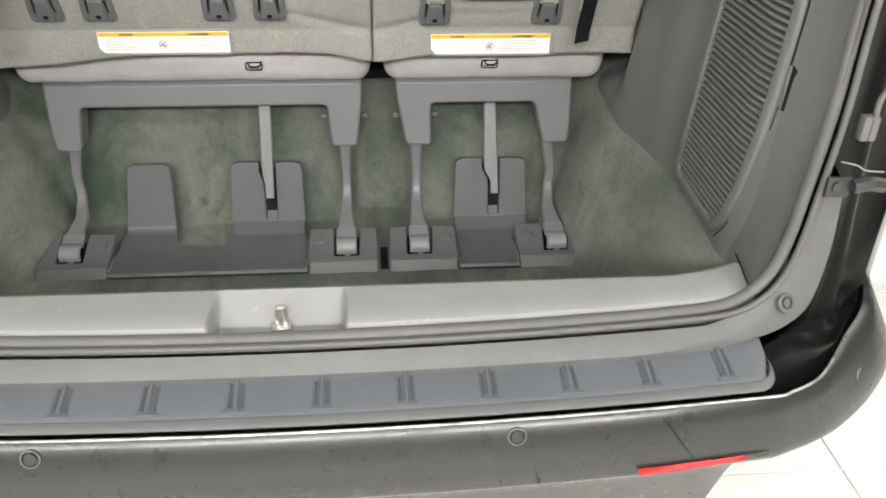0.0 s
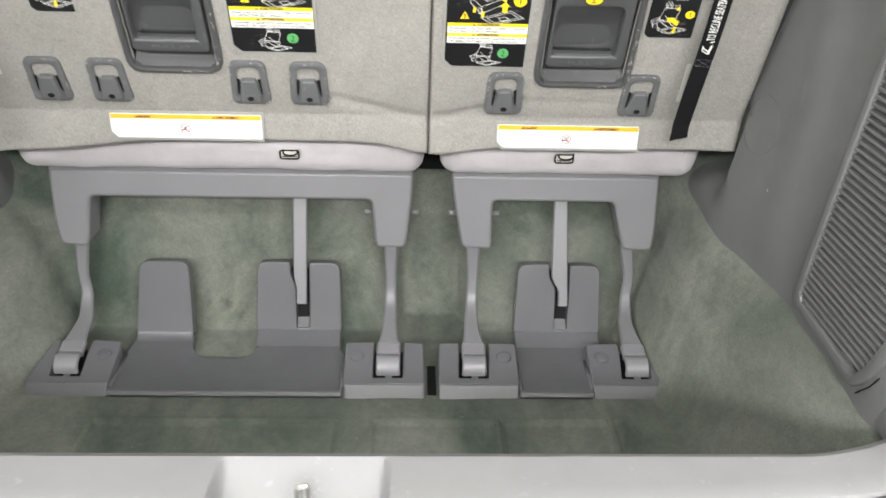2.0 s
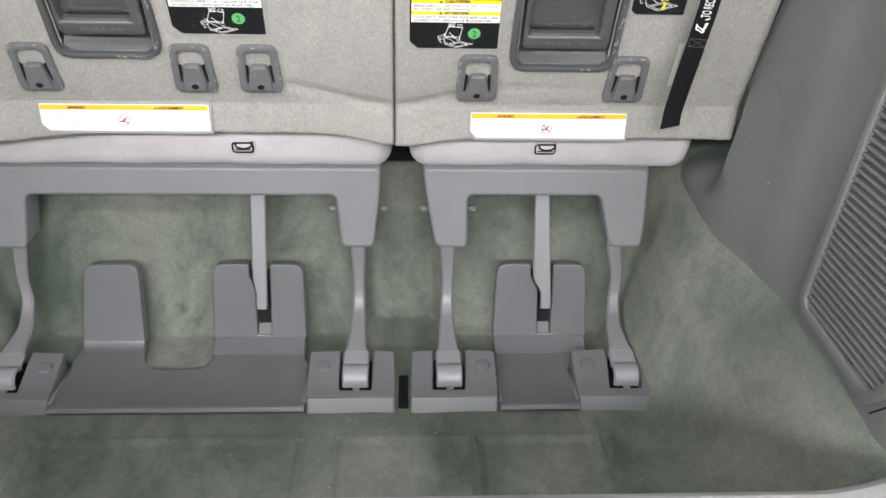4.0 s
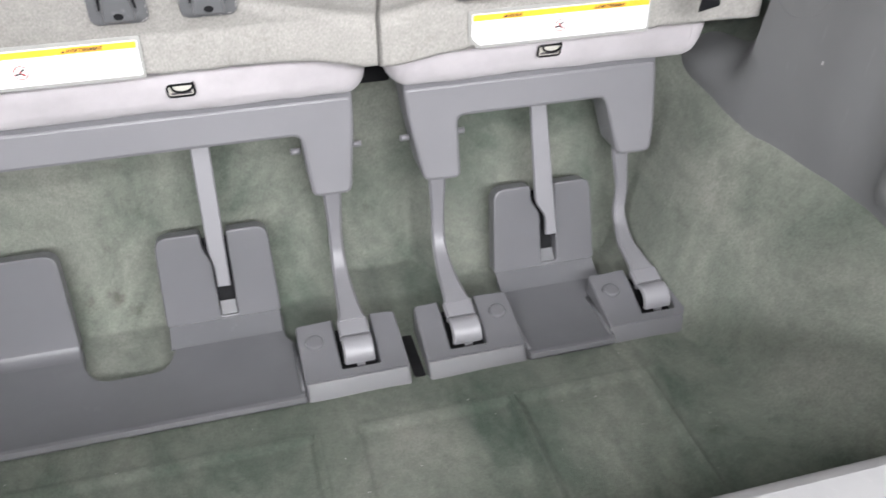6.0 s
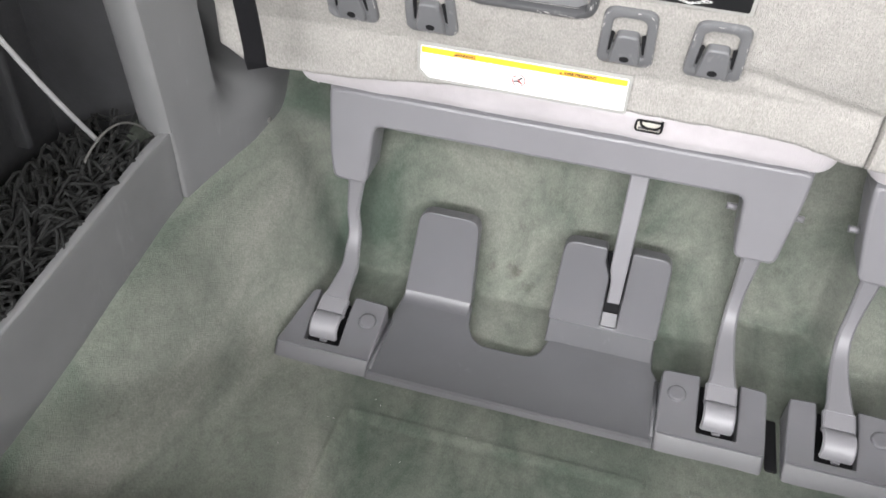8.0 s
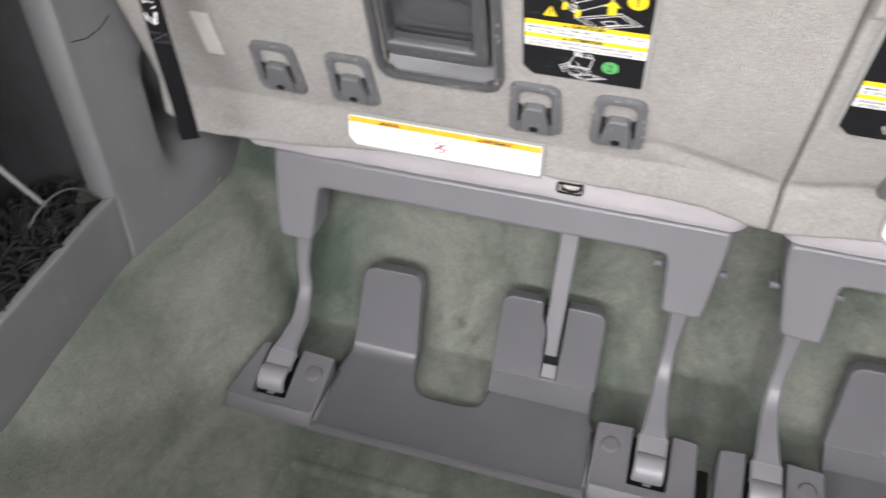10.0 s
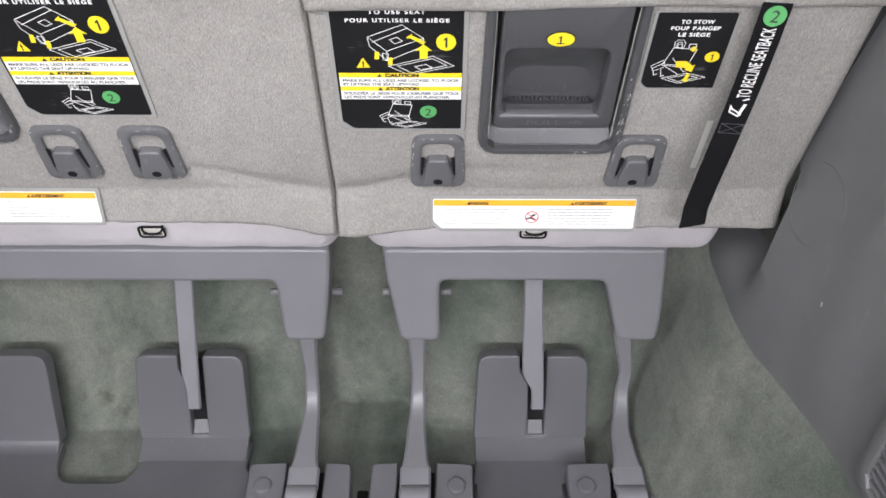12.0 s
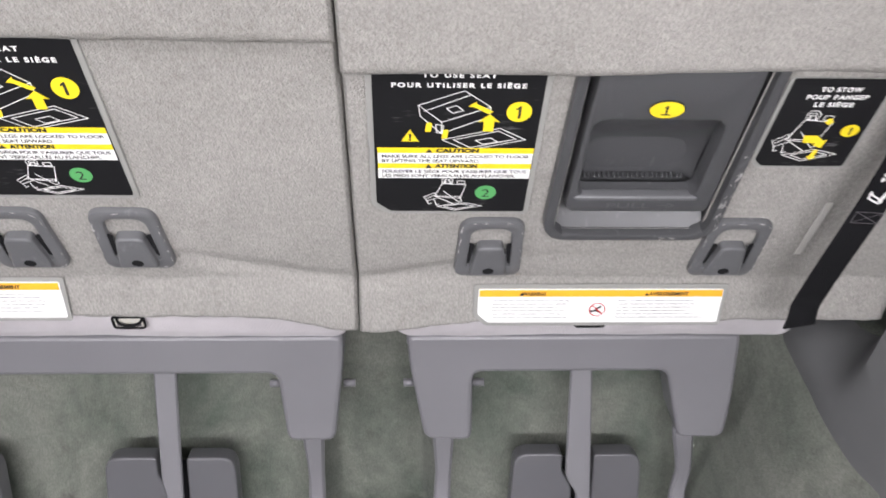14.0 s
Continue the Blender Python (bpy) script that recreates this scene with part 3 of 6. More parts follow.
for sx in (0.272, -0.266):
    s = part("parking_sensor", disc(0.0068, 0.0022, pose(sx, cover_y(sx, 0.553) - 0.001, 0.553, 72), 24, bevel=0.0008), M_bumper, bumper)
    part("sensor_ring", ring([(0.0112 * math.cos(a), 0.0112 * math.sin(a)) for a in steps(0, 2 * math.pi, 24)[:-1]], [(0.0096 * math.cos(a), 0.0096 * math.sin(a)) for a in steps(0, 2 * math.pi, 24)[:-1]], 0.0018, pose(sx, cover_y(sx, 0.553) - 0.001, 0.553, 72)), M_rubber, s)
part("parking_sensor", disc(0.0125, 0.003, pose(0.7450, -0.0405, 0.527, 68, 0, 47), 24, bevel=0.001), M_rubber, bumper)
for side in (1, -1):
    for nm, mat, lab, pts in (("reflector", M_reflector, "red reflector strip", [(0.418, 0.503), (0.47, 0.503), (0.53, 0.5020), (0.555, 0.5015), (0.555, 0.4945), (0.53, 0.494), (0.47, 0.4920), (0.420, 0.492)]), ("reflector_end", M_connector, "grey end of the reflector", [(0.5555, 0.5015), (0.590, 0.499), (0.590, 0.4965), (0.5555, 0.4945)])):
        bm = bmesh.new()
        bm.faces.new([bm.verts.new((side * x, cover_y(x, z) - 0.004, z)) for x, z in pts])
        bmesh.ops.solidify(bm, geom=bm.faces[:], thickness=0.006)
        part(nm, bm, mat, bumper, lab)
    for x0, z0, x1, z1 in ((0.293, 0.516, 0.301, 0.488), (0.45, 0.556, 0.487, 0.507)):
        part("panel_joint", tube([(side * (x0 + (x1 - x0) * t), cover_y(x0 + (x1 - x0) * t, z0 + (z1 - z0) * t) - 0.0003, z0 + (z1 - z0) * t) for t in steps(0, 1, 6)], 0.0009, 5), M_dark, bumper)

# ---- tailgate jambs and body ----
for side, nm in ((1, "door_jamb_right"), (-1, "door_jamb_left")):
    jamb = thing(nm, (side * 0.68, 0, 0.6), "black painted tailgate jamb with grey corner plastic", "door jamb", kind="structure")

    def P(x, y, z):
        return (side * x, y, z)

    # grey plastic corner below and beside the seal
    rows = [
        [P(0.500, -0.036, 0.6080), P(0.502, -0.042, 0.6030), P(0.504, -0.048, 0.597), P(0.506, -0.052, 0.590)],
        [P(0.560, -0.026, 0.622), P(0.566, -0.033, 0.616), P(0.572, -0.038, 0.609), P(0.578, -0.042, 0.597)],
        [P(0.584, -0.018, 0.631), P(0.592, -0.026, 0.622), P(0.602, -0.030, 0.612), P(0.612, -0.032, 0.598)],
        [P(0.604, -0.012, 0.645), P(0.617, -0.018, 0.632), P(0.630, -0.020, 0.619), P(0.645, -0.018, 0.604)],
        [P(0.626, -0.006, 0.672), P(0.640, -0.011, 0.658), P(0.654, -0.012, 0.642), P(0.668, -0.008, 0.622)],
        [P(0.634, -0.003, 0.705), P(0.649, -0.009, 0.695), P(0.664, -0.005, 0.680), P(0.681, 0.002, 0.663)],
        [P(0.640, -0.001, 0.755), P(0.650, -0.007, 0.750), P(0.664, -0.002, 0.735), P(0.684, 0.006, 0.711)],
        [P(0.645, 0.000, 0.800), P(0.650, -0.004, 0.795), P(0.660, 0.000, 0.785), P(0.679, 0.006, 0.776)],
    ]
    cols = [curve_through([r[k] for r in rows], 4) for k in range(4)]
    rows = [[c[k] for c in cols] for k in range(len(cols[0]))]
    part("corner_panel", loft(rows), M_rubber_band, jamb, "grey plastic corner panel")
    rows = [
        [P(0.600, -0.036, 0.575), P(0.655, -0.006, 0.575), P(0.72, 0.005, 0.572), P(0.76, 0.06, 0.570), P(0.83, 0.12, 0.570)],
        [P(0.650, -0.015, 0.600), P(0.690, 0.02, 0.590), P(0.73, 0.03, 0.590), P(0.755, 0.08, 0.59), P(0.83, 0.12, 0.60)],
        [P(0.682, 0.003, 0.660), P(0.700, 0.025, 0.660), P(0.725, 0.03, 0.665), P(0.75, 0.08, 0.67), P(0.83, 0.11, 0.68)],
        [P(0.681, 0.007, 0.772), P(0.695, 0.02, 0.770), P(0.715, 0.03, 0.775), P(0.75, 0.08, 0.78), P(0.83, 0.11, 0.79)],
        [P(0.642, -0.006, 0.840), P(0.685, 0.02, 0.850), P(0.71, 0.03, 0.86), P(0.75, 0.08, 0.87), P(0.83, 0.11, 0.88)],
        [P(0.650, -0.002, 0.930), P(0.685, 0.03, 0.94), P(0.71, 0.04, 0.95), P(0.745, 0.08, 0.96), P(0.83, 0.11, 0.97)],
        [P(0.674, 0.020, 1.20), P(0.70, 0.05, 1.2), P(0.72, 0.06, 1.2), P(0.74, 0.08, 1.2), P(0.82, 0.12, 1.2)],
    ]
    cols = [curve_through([r[k] for r in rows], 3) for k in range(5)]
    rows = [curve_through([c[k] for c in cols], 3) for k in range(len(cols[0]))]
    inner_edge = evenly([Vector((side * 0.575, -0.050, 0.572))] + rows[0], 40)
    rim_edge = evenly([Vector((side * abs(x), y, 0.5615)) for x, y in cover_line(0.0045) if x > 0.54 and y < 0.17], 40)
    pan = []
    for k, (p, q) in enumerate(zip(rim_edge, inner_edge)):
        row = []
        for t in steps(0, 1, 12):
            c = p.lerp(q, t)
            c.z += -0.012 * math.sin(math.pi * t) + 0.0018 * math.exp(-(((k / 39 - 0.40) / 0.20) ** 2) - ((t - 0.5) / 0.30) ** 2)
            row.append(c)
        pan.append(row)
    part("corner_pan", loft(pan), M_jamb, jamb, "glossy black painted corner pan")
    part("painted_channel", loft(rows), M_jamb, jamb, "glossy black painted channel")
    part("buffer", disc(0.0128, 0.004, pose(side * 0.629, -0.018, 0.634, 60, 0, side * 18), 24, bevel=0.001), M_rubber, jamb, "round rubber buffer")
    part("buffer_ring", ring([(0.0085 * math.cos(a), 0.0085 * math.sin(a)) for a in steps(0, 2 * math.pi, 20)[:-1]], [(0.0055 * math.cos(a), 0.0055 * math.sin(a)) for a in steps(0, 2 * math.pi, 20)[:-1]], 0.0015, pose(side * 0.6300, -0.0208, 0.6362, 60, 0, side * 18)), M_black_plastic, jamb)
    br = part("bracket", box((0.030, 0.006, 0.026), (side * 0.655, -0.016, 0.797), 0.002), M_black_plastic, jamb, "black bracket with a screw")
    part("screw", disc(0.0065, 0.003, pose(side * 0.652, -0.019, 0.799, 90), 14), M_black_plastic, br)
    part("hose", tube(curve_through([P(0.668, -0.022, 0.80), P(0.690, -0.020, 0.802), P(0.712, -0.012, 0.795)], 5), 0.009, 8), M_black_plastic, jamb)
    cn = part("connector", box((0.019, 0.014, 0.030), (side * 0.668, -0.018, 0.872), 0.003), M_connector, jamb, "off-white plastic connector")
    part("connector_seam", box((0.0015, 0.002, 0.026), (side * 0.668, -0.0255, 0.872)), M_rubber, cn)
    part("cable", tube(curve_through([P(0.652, -0.014, 0.828), P(0.664, -0.026, 0.829), P(0.676, -0.024, 0.822), P(0.690, -0.02, 0.818), P(0.71, -0.01, 0.812)], 6), 0.0010, 6), M_sill, jamb)
    part("cable_sleeve", tube(curve_through([P(0.672, -0.02, 0.885), P(0.672, -0.02, 0.905), P(0.682, -0.018, 0.922), P(0.70, -0.01, 0.93)], 6), 0.0035, 8), M_connector, jamb)

body = thing("car_body", (0, 1.0, 0.3), "black minivan body shell with raised tailgate", "minivan", kind="structure")
for side in (1, -1):
    s = side
    # quarter panel below the windows, pillars and upper rail
    rows = [[(s * x, y, z) for x, z in ((0.87, 0.30), (0.89, 0.56), (0.89, 0.80), (0.865, 1.04))] for y in (0.30, 0.9, 1.6, 3.4)]
    rows.insert(0, [(s * x, y, z) for x, y, z in ((0.80, 0.12, 0.30), (0.80, 0.14, 0.58), (0.80, 0.14, 0.80), (0.79, 0.14, 1.04))])
    part("quarter_panel", loft(rows), M_paint, body)
    part("rear_pillar", box((0.10, 0.34, 0.75), (s * 0.765, 0.30, 1.38), 0.02), M_paint, body)
    part("roof_rail", box((0.06, 3.4, 0.12), (s * 0.75, 1.8, 1.66), 0.02), M_paint, body)
    g = part("side_window", box((0.004, 2.9, 0.56), (s * 0.80, 1.92, 1.32)), M_glass, body)
    g.visible_shadow = False
    part("tail_lamp", prism(rounded([(0.0, 0.0), (0.07, 0.0), (0.07, 0.26), (0.0, 0.22)], 0.02), 0.012, pose(s * 0.808 if s > 0 else s * 0.808 - 0.07, 0.098, 0.585, 90), 0.005), M_taillamp, body, "clear tail lamp lens")
part("roof", box((1.5, 3.5, 0.04), (0, 1.9, 1.735), 0.015), M_paint, body)
gate = box((1.36, 1.05, 0.05), (0, -0.5, 0), 0.02, m=pose(0, 0.16, 1.76, -16))
part("tailgate", gate, M_paint, body, "raised tailgate")
part("firewall", box((1.7, 0.05, 1.3), (0, 3.45, 0.95), 0.01), M_dark, body)
part("underbody", box((1.66, 3.3, 0.03), (0, 1.82, 0.30)), M_dark, body)
ceiling = part("ceiling", box((1.42, 3.2, 0.02), (0, 1.95, 1.69), 0.005), M_headliner)
tagged(ceiling, "grey fabric headliner of the cabin", "ceiling", kind="structure")

# ---- showroom ----
bm = box((16, 16, 0.04), (0, 0, -0.0265))
ground = tagged(part("ground", bm, M_grout), "glossy white floor tiles with grey joints", "floor", kind="structure")
for nm, sz, at in (("wall_north", (16, 0.1, 3.4), (0, 8, 1.7)), ("wall_south", (16, 0.1, 3.4), (0, -7.9, 1.7)), ("wall_east", (0.1, 16, 3.4), (7, 0, 1.7)), ("wall_west", (0.1, 16, 3.4), (-7, 0, 1.7))):
    tagged(part(nm, box(sz, at), M_wall), "plain grey showroom wall", "wall", kind="structure")
tagged(part("showroom_ceiling", box((16, 16, 0.1), (0, 0, 3.272)), M_wall), "plain grey showroom ceiling", "ceiling", kind="structure")
for lx, ly, power in LAMPS:
    t = thing("ceiling_light", (lx, ly, 3.2), "flat white ceiling light panel with metal frame", "ceiling light", "showroom ceiling lights")
    long = 2.2 if ly < -4 else 1.2
    part("frame", box((long + 0.06, 1.26, 0.10), (lx, ly, 3.17), 0.01), M_steel, t)
    part("diffuser", box((long, 1.2, 0.02), (lx, ly, 3.112), 0.004), M_panel, t)

# ---- side trims ----
def trim_patch(a, b, c, d, n=14, m=10, side=1, lift=0.0, deep=0.022, soft=0.005):
    """A piece of trim between four (y, z) corners, following wall_x."""
    a, b, c, d = (Vector(p) for p in (a, b, c, d))

    def at(u, v):
        p = a.lerp(b, u).lerp(d.lerp(c, u), v)
        return (wall_x(p.x, p.y, side) - side * lift, p.x, p.y)

    bm = surface(at, steps(0, 1, n), steps(0, 1, m))
    rim = [e for e in bm.edges if e.is_boundary]
    back = bmesh.ops.extrude_edge_only(bm, edges=rim)["geom"]
    moved = [v for v in back if isinstance(v, bmesh.types.BMVert)]
    bmesh.ops.translate(bm, vec=(side * deep, 0, 0), verts=moved)
    bmesh.ops.bevel(bm, geom=rim, offset=soft, segments=3, profile=0.5, affect="EDGES")
    return bm


def trim_sheet(ys, zs, side, skip=None, low=None):
    return surface(lambda y, v: (wall_x(y, (low(y) if low else zs[0]) + v * (zs[1] - (low(y) if low else zs[0])), side), y, (low(y) if low else zs[0]) + v * (zs[1] - (low(y) if low else zs[0]))), ys, steps(0, 1, 40), skip, 0.0)


def low_edge(y):
    return rim_z(y) - 0.010


# right: one panel, grille let into it
wall_right = thing("wall_right", (0.62, 0.4, 0.6), "grey moulded plastic cargo side trim with a slatted grille", "side trim", kind="structure")


def grille_rear(z):
    return float(np.interp(z, [0.64, 0.665, 0.72, 0.80, 0.834, 0.964, 1.05], [0.184, 0.162, 0.142, 0.129, 0.124, 0.118, 0.116]))


G = [(0.338, 0.648), (0.180, 0.640), (0.162, 0.665), (0.142, 0.72), (0.129, 0.80), (0.122, 0.92), (0.120, 0.978), (0.299, 0.982)]
GO = rounded([(0.356, 0.635), (0.178, 0.622), (0.148, 0.655), (0.128, 0.715), (0.114, 0.80), (0.106, 0.92), (0.104, 0.992), (0.310, 0.997)], [0.014, 0.014, 0.014, 0.014, 0.014, 0.014, 0.018, 0.010])
TRIM_TOP = 1.030
ys_r = sorted(set(steps(0.0, 0.40, 60) + steps(0.40, 1.3, 50)))


def in_grille(y, v):
    z = low_edge(y) + v * (TRIM_TOP - low_edge(y))
    if not 0.643 < z < 0.985:
        return False
    front = 0.341 - 0.115 * (z - 0.648)
    back = grille_rear(z) - 0.005
    return back < y < front


panel = part("panel", trim_sheet(ys_r, (0.6, TRIM_TOP), 1, in_grille, low_edge), M_trim, wall_right)
g_in = resample(rounded(G, 0.008), 72)
g_out = resample(GO, 72)
bm = ring(g_out, g_in, 0.008, None, 0.003)
for v in bm.verts:
    y, z, o = v.co
    v.co = (wall_x(y, z) - o + 0.003, y, z)
frame_ob = part("grille_frame", bm, M_trim, wall_right)
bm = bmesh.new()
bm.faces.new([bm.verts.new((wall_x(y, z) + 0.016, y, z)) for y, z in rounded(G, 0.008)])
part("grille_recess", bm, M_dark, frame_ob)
SLATS = 36
for k in range(SLATS):
    z = 0.6500 + k * (0.9755 - 0.6500) / (SLATS - 1)
    yf = 0.340 - 0.115 * (z - 0.648)
    yb = grille_rear(z) - 0.002
    pts = [(wall_x(y, z) + 0.001, y, z + 0.006 * (yb - y) * -1.0) for y in steps(yb, yf, 6)]
    bm = bmesh.new()
    rows = [[bm.verts.new((x + dx, y, zz + dz)) for dx, dz in ((-0.002, -0.0022), (-0.0030, 0.0), (-0.002, 0.0022), (0.008, 0.0034), (0.008, -0.0008))] for x, y, zz in pts]
    for a, b in zip(rows, rows[1:]):
        for i in range(5):
            bm.faces.new((a[i], a[(i + 1) % 5], b[(i + 1) % 5], b[i]))
    part("slat", bm, M_trim, frame_ob)
# latch slot, seam and blank cap
slot_mesh = (prism(rounded([(0.0950, 0.845), (0.0995, 0.846), (0.0990, 0.903), (0.0895, 0.898), (0.0930, 0.890)], 0.0012), 0.0012, None, 0.0003))
for v in slot_mesh.verts:
    y, z, o = v.co
    v.co = (wall_x(y, z) - o, y, z)
slot = part("latch_slot", slot_mesh, M_dark, wall_right, "dark latch slot")
part("slot_lip", tube([(wall_x(0.1015, 0.85) - 0.0005, 0.1015, 0.845), (wall_x(0.1015, 0.88) - 0.0005, 0.1012, 0.902)], 0.0018, 8), M_trim, slot)
part("cover_gap", tube([(wall_x(y, z) - 0.0005, y, z) for y, z in ((0.170, 0.622), (0.150, 0.645), (0.140, 0.664))], 0.0009, 6), M_dark, wall_right)
gap = [(0.317, 0.990), (0.3125, 0.997), (0.303, 1.0005), (0.20, 0.997), (0.118, 0.9945), (0.106, 0.989), (0.1015, 0.978), (0.1025, 0.94), (0.1035, 0.902)]
part("cover_gap", tube(curve_through([(wall_x(y, z) - 0.0003, y, z) for y, z in gap], 5), 0.0015, 6), M_dark, wall_right)
part("cover_gap", tube([(wall_x(y, z) - 0.0001, y, z) for y, z in ((0.1060, 0.848), (0.1085, 0.815))], 0.0008, 6), M_dark, wall_right)
# pale upper trim above the panel, parted from it by a thin joint
bm = surface(lambda y, z: (wall_x(y, TRIM_TOP) + 0.002 - 0.10 * (z - TRIM_TOP), y, z), steps(0.0, 1.3, 40), steps(TRIM_TOP + 0.0022, 1.25, 8))
part("upper_trim", bm, M_upper, wall_right, "pale plastic upper trim")
circ = [(0.523 + 0.042 * math.cos(a), 0.820 + 0.042 * math.sin(a)) for a in steps(0, 2 * math.pi, 32)[:-1]]
circ2 = [(0.523 + 0.0413 * math.cos(a), 0.820 + 0.0413 * math.sin(a)) for a in steps(0, 2 * math.pi, 32)[:-1]]
bm = ring(circ, circ2, 0.0006)
for v in bm.verts:
    y, z, o = v.co
    v.co = (wall_x(y, z) - o, y, z)
part("blank_cap", bm, M_trim, wall_right, "outline of a round blanking cap")
part("chip", box((0.0008, 0.0020, 0.0048), (wall_x(0.466, 0.745) - 0.0001, 0.466, 0.745), 0.0004), M_worn, wall_right, "pale chip in the plastic")
# trim return round the opening corner
for side, wname in ((1, wall_right), (-1, None)):
    if side == -1:
        wall_left = thing("wall_left", (-0.62, 0.4, 0.6), "grey moulded plastic cargo side trim with an open bin", "side trim", kind="structure")
        wname = wall_left
    rows = []
    for z, xo, yo in ((0.600, 0.560, -0.010), (0.632, 0.572, -0.004), (0.660, 0.598, 0.000), (0.70, 0.612, 0.004), (0.76, 0.622, 0.006), (0.86, 0.632, 0.010), (0.95, 0.636, 0.014), (TRIM_TOP if side > 0 else 1.25, 0.640, 0.018)):
        row = []
        yb = float(np.interp(z, [0.60, 0.635, 0.67, 0.72, 0.80, 0.90, 1.03], [0.130, 0.125, 0.110, 0.099, 0.101, 0.098, 0.094])) if side > 0 else 0.145
        xb = abs(wall_x(yb, max(z, 0.62)))
        for t in steps(0, 1, 8):
            x = xb + (xo - xb) * t ** (1.2 if side > 0 else 1.6)
            y = yb + (yo - yb) * (1 - (1 - t) ** 1.25)
            row.append((side * (x + (0.004 if side > 0 else 0.010) * math.sin(math.pi * t)), y, z if t > 0.3 else max(z, 0.612)))
        rows.append(row)
    part("pillar_return", loft(rows), M_trim, wname)
    part("panel_seam", tube([(side * 0.603, 0.084, 0.6440), (side * 0.598, 0.05, 0.6440), (side * 0.592, 0.016, 0.6425)], 0.0011, 6), M_dark, wname)

# left: an open bin with a low lip, pillar panel ahead of it
part("lower_panel", trim_patch((0.02, 0.530), (0.4925, 0.592), (0.4955, 0.692), (0.02, 0.648), 30, 8, -1, 0.0, 0.009, 0.003), M_trim, wall_left)
part("pillar_panel", trim_patch((0.4945, 0.590), (1.25, 0.600), (1.25, 1.25), (0.470, 1.25), 40, 30, -1, 0.002), M_trim, wall_left)
part("bin_back", box((0.006, 0.50, 0.62), (-0.775, 0.28, 0.93), 0.002), M_bin, wall_left)
part("bin_floor", box((0.16, 0.50, 0.006), (-0.695, 0.28, 0.628), 0.002), M_bin, wall_left)
part("bin_front_wall", box((0.17, 0.006, 0.62), (-0.70, 0.522, 0.93), 0.002), M_bin, wall_left)
part("bin_rear_wall", box((0.13, 0.006, 0.62), (-0.70, 0.03, 0.93), 0.002), M_bin, wall_left)
part("bin_roof", box((0.16, 0.50, 0.006), (-0.695, 0.28, 1.24), 0.002), M_bin, wall_left)
part("upper_rail", trim_patch((0.02, 1.02), (0.485, 1.06), (0.475, 1.25), (0.02, 1.25), 20, 6, -1), M_trim, wall_left)
for y in (0.30, 0.40, 0.455):
    part("bin_rib", box((0.022, 0.012, 0.54), (-0.765, y, 0.93), 0.004), M_bin, wall_left)
rows = []
for z in steps(0.690, 1.25, 24):
    y0, wx = 0.4930 - 0.0245 * (z - 0.59) / 0.66, wall_x(0.50, z, -1)
    rows.append([(wx + 0.002, y0 + 0.010, z), (wx + 0.000, y0 + 0.003, z), (wx - 0.006, y0 - 0.001, z), (wx - 0.014, y0 - 0.002, z), (wx - 0.032, y0, z), (wx - 0.040, y0 + 0.006, z), (wx - 0.042, y0 + 0.030, z)])
part("pillar_edge", loft(rows), M_trim, wall_left)
part("pillar_seam", tube([(wall_x(y, z, -1) + d, y, z) for y, z, d in ((0.484, 0.886, -0.020), (0.484, 0.886, -0.004), (0.492, 0.884, 0.0025), (0.512, 0.880, 0.0025), (0.530, 0.884, 0.0025), (0.545, 0.893, 0.0022))], 0.0005, 6), M_dark, wall_left)
part("clip", box((0.004, 0.008, 0.005), (-0.557, 0.648, 0.622), 0.001), M_connector, wall_left, "small pale carpet clip")

# ---- duster in the bin ----
duster = thing("duster", (-0.66, 0.38, 0.635), "black microfibre duster with a pale rod, lying in the side bin", "duster")
rnd = random.Random(5)
part("head", tube(curve_through([(-0.655, 0.475, 0.655), (-0.66, 0.40, 0.665), (-0.66, 0.30, 0.664), (-0.655, 0.20, 0.660)], 6), [0.012] + [0.026] * 17 + [0.012], 10), M_duster, duster)
bm = bmesh.new()
for k in range(620):
    t = rnd.random()
    y = 0.19 + 0.285 * t
    a = rnd.uniform(-0.5, 3.4)
    base = Vector((-0.657 + 0.022 * math.cos(a), y, 0.664 + 0.022 * math.sin(a)))
    out = Vector((math.cos(a), rnd.uniform(-0.8, 0.8), math.sin(a))).normalized()
    mid_ = base + out * rnd.uniform(0.012, 0.032) + Vector((0, rnd.uniform(-0.016, 0.016), 0.006))
    end = mid_ + Vector((rnd.uniform(-0.014, 0.018), rnd.uniform(-0.024, 0.024), -rnd.uniform(0.0, 0.022)))
    for q in (base, mid_, end):
        if q.z < 0.700 and q.x > -0.606:
            q.x = -0.606 - rnd.random() * 0.02
    tube(curve_through([base, mid_, end], 3), [0.0012, 0.0015, 0.0017, 0.0018, 0.0017, 0.0015, 0.0010], 5, bm)
tagged(part("fringe", bm, M_duster, duster), "tangle of black microfibre strands", kind="stuff")
part("rod", tube(curve_through([(-0.655, 0.452, 0.684), (-0.66, 0.40, 0.785), (-0.665, 0.345, 0.905), (-0.668, 0.30, 1.00)], 6), 0.0028, 10), M_rod, duster, "pale coated rod")
hoop = curve_through([(-0.640, 0.388, 0.690), (-0.634, 0.396, 0.712), (-0.630, 0.424, 0.7245), (-0.628, 0.455, 0.720), (-0.626, 0.482, 0.700), (-0.624, 0.498, 0.676), (-0.624, 0.500, 0.660)], 5)
part("hoop", tube(hoop, 0.0013, 6), M_connector, duster, "thin wire hoop")
